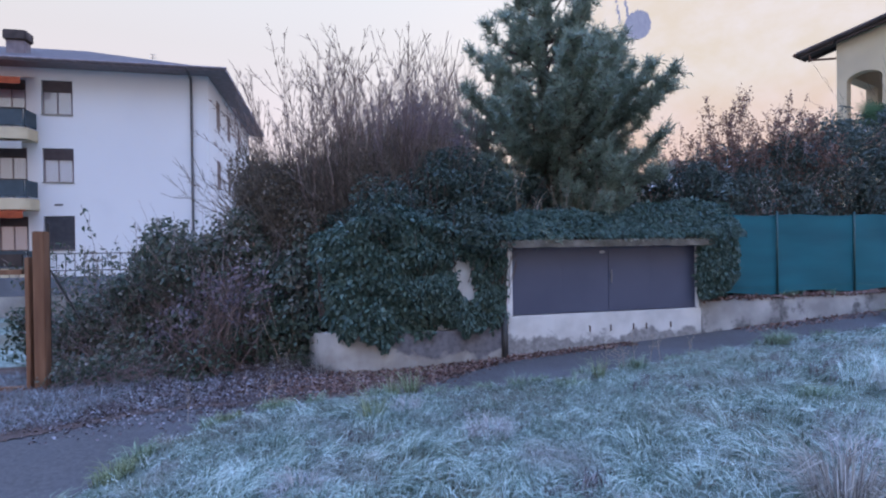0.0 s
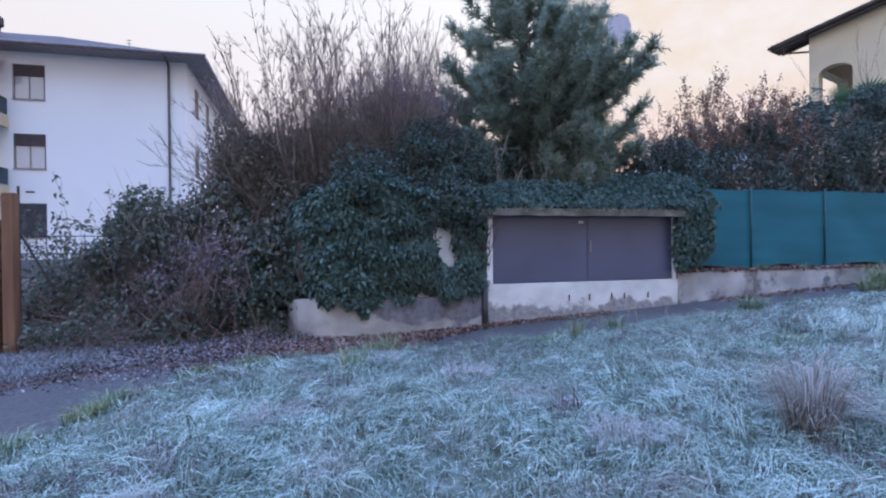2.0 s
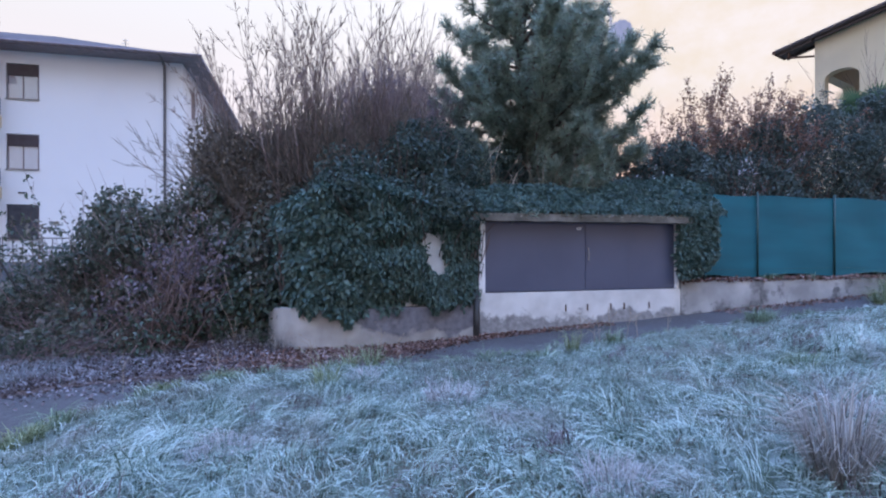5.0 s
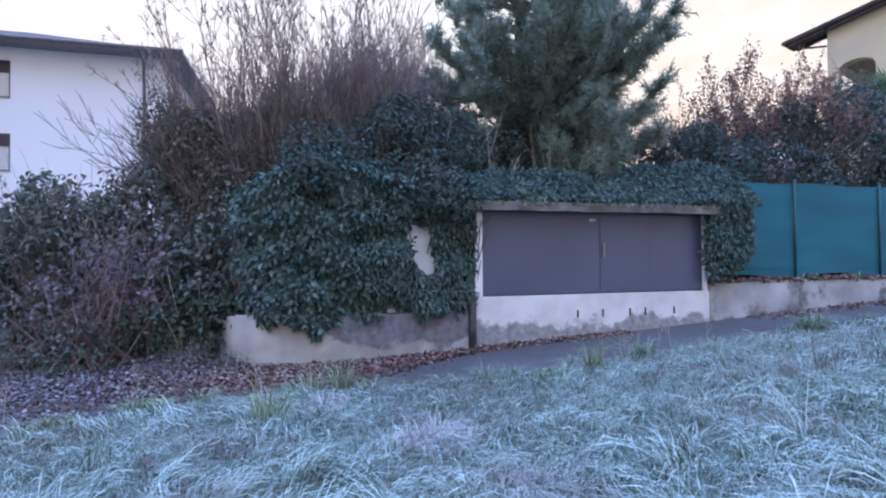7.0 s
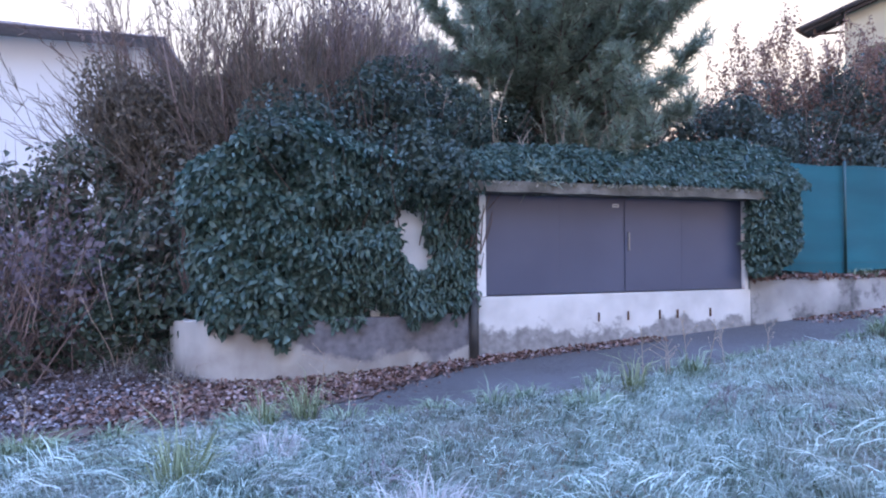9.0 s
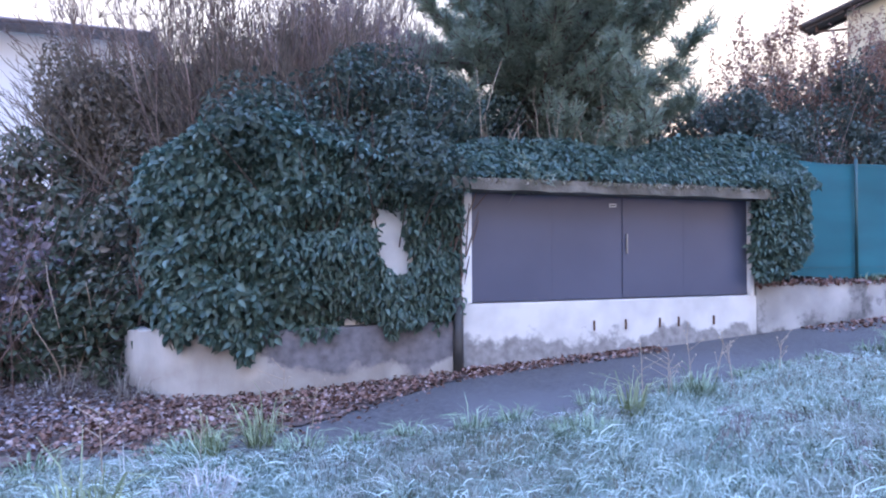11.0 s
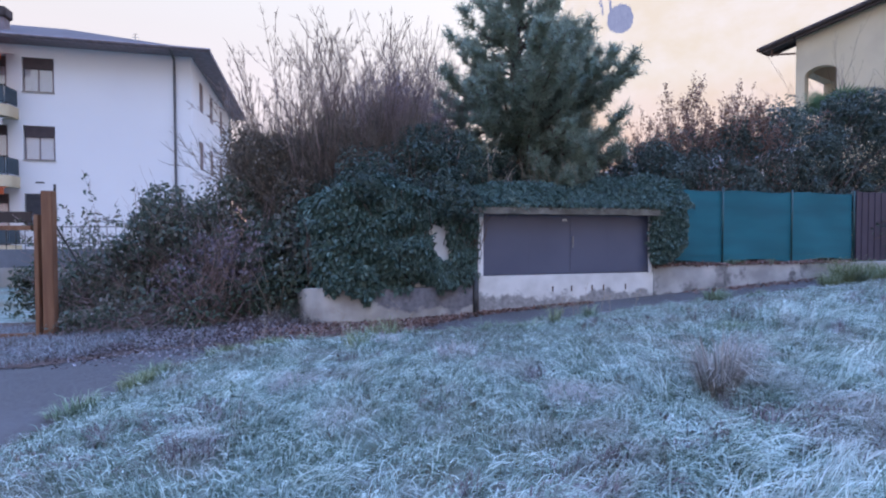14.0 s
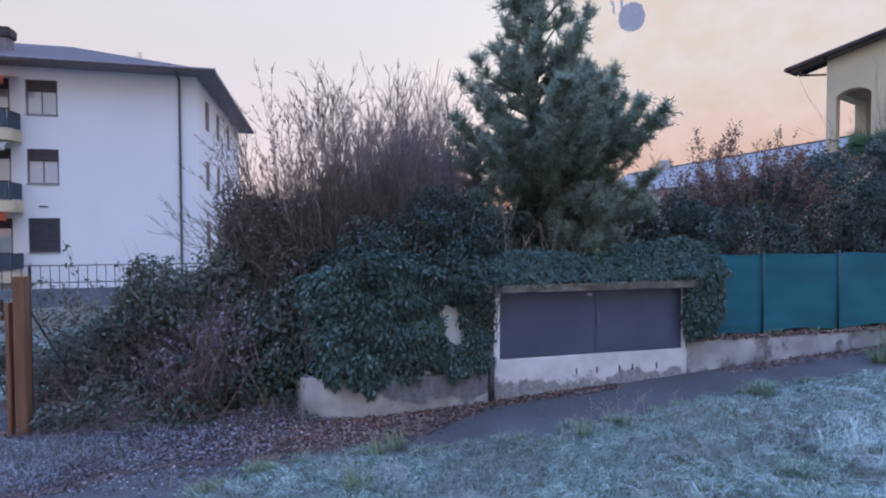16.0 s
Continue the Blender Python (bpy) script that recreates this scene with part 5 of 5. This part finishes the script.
# ---- frosted grass ----
def blades(X, Y, height, lean, width, bend=1.0):
    """Grass blades that arch over: two joints and one narrow strip each."""
    n = len(X)
    a = lean + rng.normal(0, 0.8, n)
    H = height * rng.uniform(0.5, 1.35, n)
    reach = H * rng.uniform(0.5, 1.6, n) * bend
    base = np.stack([X, Y, ground_z(X, Y) - 0.01], axis=-1)
    D = np.stack([np.cos(a), np.sin(a), np.zeros(n)], axis=-1)
    S = np.stack([-np.sin(a + rng.normal(0, 0.7, n)), np.cos(a), rng.normal(0, 0.3, n)], axis=-1) * (width * rng.uniform(0.6, 1.3, n))[:, None]
    up = np.array([0, 0, 1.0])
    p1 = base + D * (reach * 0.35)[:, None] + up * (H * 0.8)[:, None]
    p2 = base + D * (reach * 1.05)[:, None] + up * (H * rng.uniform(0.55, 1.05, n))[:, None]
    V = np.stack([base - S, base + S, p1 - S * 0.85, p1 + S * 0.85, p2 - S * 0.2, p2 + S * 0.2], axis=1).reshape(-1, 3)
    b = (np.arange(n) * 6)[:, None]
    return V, np.concatenate([b + np.array([[0, 1, 3, 2]]), b + np.array([[2, 3, 5, 4]])])


def scatter(n):
    """Points over the meadow, denser near the walk."""
    Y = 0.4 + rng.random(n) ** 1.2 * 11.5
    X = rng.uniform(-1, 1, n) * (1.6 + 0.95 * np.clip(Y + 1, 0, 12)) + 0.3
    keep = in_grass(X, Y) & (X < 11)
    return X[keep], Y[keep]


def locks(count, per, height, reach, width, patchy=-9.0):
    """Matted locks of grass: blades side by side that rise, arch over and hang along a common, slowly turning way."""
    X, Y = scatter(count)
    P = np.stack([X, Y, 0 * X], axis=-1)
    keep = lumps(P, 1.7, 7) > patchy
    X, Y, P = X[keep], Y[keep], P[keep]
    m = len(X)
    comb = 2.2 * lumps(P, 0.8, 5) + 1.1 * lumps(P, 2.6, 1) - 1.3 + rng.normal(0, 0.75, m)
    vigour = np.clip(1 + 0.45 * lumps(P, 1.3, 4) + 0.35 * lumps(P, 3.7, 2) + 0.25 * rng.normal(size=m), 0.4, 1.9)
    vigour *= np.clip(0.32 + 0.45 * np.minimum(edge_y(X) - Y, X + 3.4), 0.32, 1)
    bow, swing = rng.uniform(0.9, 2.0, m), rng.normal(0, 0.35, m)
    k = np.repeat(np.arange(m), np.maximum(3, (per * vigour).astype(int)))
    n = len(k)
    a = comb[k] + rng.normal(0, 0.28, n)
    x, y = X[k] + rng.normal(0, 0.045, n), Y[k] + rng.normal(0, 0.045, n)
    H = height * vigour[k] * rng.uniform(0.5, 1.3, n) * np.clip(0.6 + 0.14 * y, 0.6, 1)
    L = H * reach * rng.uniform(0.6, 1.4, n)
    c, w = bow[k] + rng.normal(0, 0.25, n), swing[k] + rng.normal(0, 0.22, n)
    base = np.stack([x, y, ground_z(x, y) - 0.01], axis=-1)
    D = np.stack([np.cos(a), np.sin(a), 0 * a], axis=-1)
    T = np.stack([-np.sin(a), np.cos(a), 0 * a], axis=-1)
    S = T * (width * rng.uniform(0.6, 1.35, n))[:, None] + np.stack([0 * a, 0 * a, rng.normal(0, 0.4 * width, n)], axis=-1)
    up = np.array([0, 0, 1.0])
    rows = []
    for u, thick in ((0.0, 0.8), (0.33, 1.0), (0.68, 0.75), (1.0, 0.15)):
        q = base + D * (L * (0.2 * u + 0.8 * u * u))[:, None] + T * (L * w * u * u)[:, None] + up * (H * np.maximum(1.95 * u - c * u * u, 0.08 * u))[:, None]
        rows += [q - S * thick, q + S * thick]
    keep = in_grass(x, y)
    V = np.stack(rows, axis=1)[keep].reshape(-1, 3)
    b = (np.arange(keep.sum()) * 8)[:, None]
    return V, np.concatenate([b + np.array([[0, 1, 3, 2]]), b + np.array([[2, 3, 5, 4]]), b + np.array([[4, 5, 7, 6]])])


def joined(*pieces):
    V = np.concatenate([v for v, f in pieces])
    at = np.cumsum([0] + [len(v) for v, f in pieces])
    return V, np.concatenate([f + o for (v, f), o in zip(pieces, at)])


def meadow():
    X, Y = scatter(46000)
    V, F = joined(locks(12500, 9, 0.098, 1.4, 0.0029), locks(3000, 18, 0.132, 1.15, 0.0028), locks(900, 24, 0.145, 1.1, 0.0029), blades(X, Y, 0.06, rng.uniform(0, 6.3, len(X)), 0.0028, 1.5))
    tagged(stuff("frosted_grass", V, F, FROST), "long matted grass white with hoar frost", "grass", kind="stuff")
    X, Y = rng.uniform(-2.8, 4.2, 44000), rng.uniform(4.2, 8.6, 44000)
    near = in_grass(X, Y)
    X, Y = X[near], Y[near]
    V, F = blades(X, Y, 0.07, 2.0 * lumps(np.stack([X, Y, 0 * X], axis=-1), 1.1, 3), 0.0026, 1.4)
    tagged(stuff("short_grass", V, F, RIMEGRASS), "short grey green grass with a light rime", "grass", kind="stuff")
    V, F = locks(3600, 14, 0.135, 0.7, 0.0032, 0.22)
    tagged(stuff("withered_grass", V, F, WITHERED), "brown withered tufts among the frosted grass", "grass", kind="stuff")
    # thinner growth over the rest of the field, beside and behind
    X, Y = rng.uniform(-3.2, 13, 26000), rng.uniform(-5.5, 9, 26000)
    keep = in_grass(X, Y) & ((Y < 0.6) | (np.abs(X - 0.3) > 1.4 + 0.95 * np.clip(Y + 1, 0, 12)))
    X, Y = X[keep], Y[keep]
    V, F = blades(X, Y, 0.11, rng.uniform(0, 6.3, len(X)), 0.0045, 1.5)
    tagged(stuff("field_grass", V, F, FROST), "frosted grass over the rest of the field", "grass", kind="stuff")
    X, Y = scatter(42000)
    V, F = blades(X, Y, 0.06, rng.uniform(0, 6.3, len(X)), 0.0036, 1.3)
    tagged(stuff("green_undergrass", V, F, UNDERGRASS), "dark green grass below the frosted blades", "grass", kind="stuff")


meadow()


def tussock(x, y, r, h, n, label, mat=STRAW):
    a = rng.uniform(0, 2 * np.pi, n)
    k = r * 0.5 * np.sqrt(rng.random(n))
    t = plant("grass_tussock", (x, y, float(ground_z(x, y))), label, "grass tussock")
    outer = k > r * 0.27
    for name, q in (("outer_tuft", outer), ("inner_tuft", ~outer)):
        V, F = blades((x + k * np.cos(a))[q], (y + k * np.sin(a))[q], h * (0.8 if name[0] == "o" else 1.1), a[q], 0.0036, 0.8)
        add_part(name, t, V, F, mat, kind="stuff")
    return t


tussock(2.42, 3.35, 0.24, 0.46, 420, "tall dry brown grass tussock in the frosted grass")


# ---- fallen leaves ----
# the near and the far edge of the leaf bed
LX = [-9.0, -6.4, -5.1, -4.4, -3.85, -3.0, -2.35, -1.6, -0.6, 0.0, 0.7, 1.02]
BED_Y = [6.0, 5.9, 5.95, 6.65, 6.95, 6.95, 7.12, 7.35, 7.70, 8.15, 8.80, 9.05]
BED_BACK = [10.2, 10.2, 10.2, 10.2, 10.1, 9.8, 9.4, 8.75, 8.9, 9.05, 9.23, 9.3]
def litter():
    n = 36000
    X = rng.uniform(-6.4, 1.3, n)
    Y = rng.uniform(5.8, 9.6, n)
    wall = np.interp(X, [-6.2, -2.6, -1.8, 1.1], [9.6, 9.6, 8.65, 9.3])
    inner = np.interp(X, LX, BED_Y)
    d = (Y - inner) / (wall - inner)
    keep = (d > -0.5) & (Y < wall) & ~in_grass(X, Y + 0.05) & (rng.random(n) < np.where(d > 0, np.clip(0.6 + d * 2.0, 0, 1.0), np.clip(0.45 + 1.4 * d, 0.03, 1)) * np.clip((X + 5.7 + 0.5 * np.sin(Y * 4)) / 1.1, 0.10, 1))
    X, Y = X[keep], Y[keep]
    P = np.stack([X, Y, bed_z(X, Y) + np.where(d[keep] > 0.05, 0.006 + 0.03 * rng.random(len(X)), -0.006)], axis=-1)
    far = P[:, 0] < -2.3 + 0.4 * np.sin(P[:, 1] * 3) - 0.5 * rng.normal(size=len(P))
    V2, F2 = leaves(P[far], np.array([0, 0, 1.0]) + 0 * P[far], 0.046, 0.7, 0.0, 0.5)
    V, F = leaves(P[~far], np.array([0, 0, 1.0]) + 0 * P[~far], 0.046, 0.7, 0.0, 0.5)
    tagged(stuff("frosted_leaves", V2, F2, FROSTLEAF), "fallen leaves grey with frost below the thicket", "leaves", kind="stuff")
    tagged(stuff("fallen_leaves", V, F, LITTER), "fallen brown leaves edged with frost", "leaves", kind="stuff")


strip("leaf_soil_bed", (LX, BED_Y), (LX, BED_BACK), 0.0, SOIL, "dark leaf covered soil along the planter wall", 24, bed_z, 0.055)
litter()


# ---- the timber gate post ----
def timber_posts():
    t = thing("timber_frame", pose(-6.6, 8.3, float(ground_z(-6.75, 8)), 0, 0, 10), "orange brown square timber post with rails", "timber frame")
    part("post", box(-0.085, 0.085, -0.085, 0.085, -0.1, 2.58, 0.012), WOOD, t)
    part("side_post", box(-0.22, -0.15, -0.05, 0.08, -0.1, 2.17, 0.01), WOOD, t)
    part("brace", rod((-0.03, 0.31, 1.95), (0.36, 0.42, 1.10), 0.016, 8), BLACK, t, "thin dark metal brace")
    part("rail", box(-2.4, -0.265, -0.04, 0.04, 1.90, 1.98, 0.008), WOOD, t)
    part("board", box(-2.4, -0.265, -0.02, 0.02, 2.03, 2.22, 0.006), DARKWOOD, t, "dark stained top board")
    part("pole", rod((-0.05, 0.31, -0.1), (-0.05, 0.31, 2.72), 0.020, 8), BLACK, t, "thin dark metal pole")
    part("rail", box(-2.4, -0.265, -0.04, 0.04, 0.0, 0.12, 0.008), WOOD, t)
    return t


timber_posts()


# ---- smaller growth ----
GREENGRASS = material("green_grass", [(0.2, (0.10, 0.15, 0.08)), (0.8, (0.30, 0.37, 0.26))], scale=4, rough=0.7, island=0.7)
WEED = material("yellow_green_grass", [(0.2, (0.13, 0.16, 0.07)), (0.8, (0.34, 0.38, 0.22))], scale=4, rough=0.7, island=0.7, thin=0.3)
DRYSTEM = material("dry_stem", [(0.2, (0.22, 0.17, 0.12)), (0.8, (0.42, 0.35, 0.27))], scale=4, rough=0.8, island=0.7)
SLATE = material("slate_render", [(0.3, (0.10, 0.11, 0.13)), (0.7, (0.15, 0.16, 0.19))], scale=2, detail=7, rough=0.9)
for x, y, r, hh, n in ((-1.0, 7.15, 0.35, 0.16, 260), (-2.3, 6.7, 0.4, 0.15, 260), (2.6, 7.6, 0.2, 0.2, 120), (5.2, 8.6, 0.35, 0.2, 260), (-3.2, 5.2, 0.35, 0.15, 240), (-3.3, 4.0, 0.4, 0.16, 260), (0.4, 7.3, 0.3, 0.12, 160), (9.3, 10.4, 0.4, 0.34, 300), (4.0, 5.9, 0.4, 0.14, 260), (1.5, 6.9, 0.35, 0.13, 200)):
    tussock(x, y, r, hh, n, "green grass tuft at the meadow edge", GREENGRASS)
for x, y, r, hh, n in ((9.0, 10.42, 0.40, 0.52, 460), (9.55, 10.5, 0.34, 0.42, 340), (8.5, 10.2, 0.34, 0.30, 280), (10.1, 10.75, 0.34, 0.40, 300)):
    tussock(x, y, r, hh, n, "tall yellow green weeds against the low wall", WEED)
for k in range(16):
    x = -3.0 + 0.62 * k + rng.normal(0, 0.12)
    tussock(x, float(edge_y(x)) - 0.12 + rng.normal(0, 0.06), 0.22 + 0.12 * rng.random(), 0.10 + 0.07 * rng.random(), 120, "green grass tuft at the meadow edge", GREENGRASS)
for x, y, r, hh, n in ((0.35, 5.3, 0.45, 0.17, 320), (-1.3, 4.2, 0.45, 0.15, 320), (1.2, 3.4, 0.4, 0.15, 300), (3.2, 4.3, 0.4, 0.15, 280), (-0.6, 6.3, 0.35, 0.14, 220)):
    tussock(x, y, r, hh, n, "faded straw coloured grass tuft in the frost", PALESTRAW)


for x, y, r, hh, n in ((-0.62, 7.35, 0.16, 0.34, 90), (-0.85, 7.05, 0.14, 0.26, 70), (-0.95, 5.95, 0.22, 0.30, 120), (1.95, 7.25, 0.14, 0.26, 80), (-3.15, 4.75, 0.35, 0.14, 260), (-2.75, 6.2, 0.35, 0.16, 240), (-2.35, 6.75, 0.3, 0.16, 200)):
    tussock(x, y, r, hh, n, "yellow green weedy grass tuft at the meadow edge", WEED)
for x, y, hh in ((-2.45, 8.85, 0.30), (-2.75, 8.9, 0.38), (-2.2, 8.62, 0.22), (-2.6, 9.0, 0.42), (-2.95, 8.75, 0.3)):
    tussock(x, y, 0.3, hh, 150, "dry brown grass against the planter wall")


def foot_leaves():
    """A thinning line of brown leaves and soil along the foot of the enclosure."""
    n = 1100
    s = -0.1 + rng.random(n) ** 1.8 * 2.4
    y = -0.03 - 0.30 * rng.random(n) ** 2
    P = wall_rows(s, y, 0 * s)
    P[:, 2] = ground_z(P[:, 0], P[:, 1]) + 0.036 + 0.02 * rng.random(n)
    V, F = leaves(P, np.array([0, 0, 1.0]) + 0 * P, 0.05, 0.7, 0.0, 0.5)
    m = 900
    s2 = 4.6 + rng.random(m) * 4.6
    Q = wall_rows(s2, -0.02 - 0.45 * rng.random(m) ** 2, 0 * s2)
    Q[:, 2] = path_z(Q[:, 0], Q[:, 1]) + 0.036 + 0.015 * rng.random(m)
    V, F = joined((V, F), leaves(Q, np.array([0, 0, 1.0]) + 0 * Q, 0.05, 0.7, 0.0, 0.5))
    tagged(stuff("path_leaves", V, F, LITTER), "brown leaves blown along the wall foot", "leaves", kind="stuff")
    n = 1300
    s = rng.uniform(-0.24, 4.0, n)
    P = wall_rows(s, -0.225 + 0.22 * rng.random(n) ** 2, 1.527 + 0.03 * rng.random(n))
    V, F = leaves(P, np.array([0, -0.6, 0.8]) + 0 * P, 0.035, 0.6, 0.8, 0.7)
    tagged(stuff("slab_moss", V, F, MOSS), "dry moss and crumbs along the slab edge", "moss", kind="stuff")


foot_leaves()


def verge():
    """Short frosted growth between the path and the timber frame."""
    n = 20000
    X, Y = rng.uniform(-9.5, -3.6, n), rng.uniform(6.0, 9.4, n)
    near = np.interp(X, [-9.5, -5.6, -4.6, -3.4], [5.9, 6.0, 6.7, 7.1])
    keep = (Y > near + 0.05 * np.sin(X * 7)) & (rng.random(n) < 0.25 + 0.6 * (X < -4.9) + 0.25 * np.sin(X * 5) * np.sin(Y * 6))
    V, F = blades(X[keep], Y[keep], 0.11, rng.uniform(0, 6.28, keep.sum()), 0.0035, 1.3)
    V[:, 2] += 0.03
    tagged(stuff("verge_grass", V, F, VERGEGRASS), "short frosted grass on the verge", "grass", kind="stuff")


verge()


def dry_stalk(x, y, h):
    """A dead weed: a thin stem with a few side arms and pale seed heads."""
    z = float(ground_z(x, y))
    t = thing("dry_weed", pose(x, y, z), "dead pale weed stalk with frosted seed heads", "weed", "dry weeds on the meadow edge")
    lean = rng.normal(0, 0.12, 2)
    top = Vector((lean[0] * h, lean[1] * h, h))
    part("stem", rod((0, 0, -0.02), top, 0.004, 5, None, 0.002), DRYSTEM, t)
    for k in range(5):
        f = 0.5 + 0.11 * k
        p = top * f
        q = p + Vector((rng.normal(0, 0.07), rng.normal(0, 0.05), 0.06 + 0.05 * rng.random()))
        arm = part("side_stem", rod(p, q, 0.0025, 4, None, 0.0015), DRYSTEM, t)
        bm = bmesh.new()
        bmesh.ops.create_icosphere(bm, subdivisions=1, radius=0.007, matrix=Matrix.Translation(q))
        part("seed_head", bm, DRYSTEM, arm, "frosted seed head")


for x, y, h in ((2.15, 7.55, 0.42), (2.45, 7.7, 0.36), (2.62, 7.72, 0.48), (2.85, 7.85, 0.4), (3.05, 7.9, 0.34), (2.3, 7.45, 0.3), (-2.45, 6.85, 0.42), (-0.55, 7.62, 0.50), (-0.35, 7.70, 0.36), (-1.25, 6.6, 0.42), (-0.85, 6.9, 0.3), (-3.3, 6.4, 0.4), (3.5, 8.0, 0.3)):
    dry_stalk(x, y, h)


def dry_canes(at, n, label, half=1.2):
    t = plant("dry_canes", at, label, "canes")
    for k in range(n):
        p = np.array(at) + np.array([rng.uniform(-half, half), rng.uniform(-0.15, 0.3), -0.02])
        d = unit(np.array([rng.normal(0, 0.3), rng.normal(-0.1, 0.15), 1.0]))
        step = rng.uniform(0.45, 1.35) / 6
        line = [p]
        for s in range(6):
            line.append(line[-1] + d * step)
            d = unit(d + rng.normal(0, 0.13, 3) + np.array([0, 0, -0.02 - 0.035 * s]))
        line = np.array(line)
        r = np.linspace(0.009, 0.004, 7)[:, None, None]
        an = np.arange(4) * np.pi / 2
        ring = np.stack([np.cos(an), np.sin(an), 0 * an], axis=-1)[None]
        V = (line[:, None] + ring * r).reshape(-1, 3)
        q = np.arange(4)
        F = np.concatenate([np.stack([q, (q + 1) % 4, (q + 1) % 4 + 4, q + 4], axis=1) + 4 * s for s in range(6)])
        add_part("cane", t, V, F, DRYSTEM)


dry_canes(tuple(wall_point(1.35, 0.75, 1.62)), 46, "dry bare canes standing in the roof ivy")
dry_canes((-2.9, 9.0, -0.45), 14, "brown dead stems at the end of the planter wall", 0.35)
dry_canes((-4.6, 9.1, -0.6), 22, "pale arching canes in front of the bramble", 1.3)
dry_canes((0.1, 10.0, 1.9), 22, "arching dry canes over the evergreen")


def wall_debris():
    n = 1500
    s = 3.85 + rng.random(n) * 5.6
    P = wall_rows(s, rng.uniform(0.0, 0.13, n), 0.355 + 0.05 * rng.random(n) * (0.6 + 0.4 * np.sin(s * 4)))
    V, F = leaves(P, np.array([0, -0.4, 1.0]) + 0 * P, 0.06, 0.7, 0.0, 0.6)
    tagged(stuff("wall_leaves", V, F, LITTER), "dead leaves and moss along the wall top", "leaves", kind="stuff")


wall_debris()


def loose_grass_tuft(x, y, z, h, n):
    o = np.array([x, y, z])
    a = rng.uniform(0, 2 * np.pi, n)
    V, F = blades(np.full(n, x) + rng.normal(0, 0.08, n), np.full(n, y) + rng.normal(0, 0.03, n), h, a, 0.004, 0.8)
    V[:, 2] += z - float(ground_z(x, y))
    ob = stuff("wall_tuft", V - o, F, GREENGRASS)
    ob.location = o
    tagged(ob, "small green tuft growing on the wall top", "grass tuft")


for s in (5.9, 6.15, 7.0):
    p = wall_point(s, 0.07, 0.35)
    loose_grass_tuft(p.x, p.y, p.z, 0.12, 60)


# ---- the garden fence in front of the apartment house ----
def garden_fence():
    t = thing("garden_wall", pose(-21.0, 17.3, 0, 0, 0, 13.5), "grey garden wall with a dark metal railing", "garden wall")
    part("wall", box(0, 13, 0, 0.2, -0.15, 0.52, 0.01), SLATE, t, "slate grey rendered wall")
    part("plinth", box(0, 13, -0.03, 0.23, -1.3, -0.1525, 0.01), CONCRETE, t, "pale concrete plinth")
    for z in (0.72, 1.34):
        part("rail", box(0, 13, 0.08, 0.12, z, z + 0.035), BLACK, t)
    for k in range(44):
        x = 0.1 + k * 0.3
        part("bar", box(x - 0.01, x + 0.01, 0.09, 0.11, 0.521, 1.46 if k % 7 == 0 else 1.338), BLACK, t)
    part("stay", rod((12.4, 0.1, 0.5), (11.6, -0.1, -0.4), 0.03, 6), BLACK, t)


garden_fence()


# ---- the plan's units become metres ----
for ob in scene.objects:
    if ob.type in ("MESH", "EMPTY"):
        ob.location = ob.location * PLAN
for me in bpy.data.meshes:
    me.transform(Matrix.Scale(PLAN, 4))
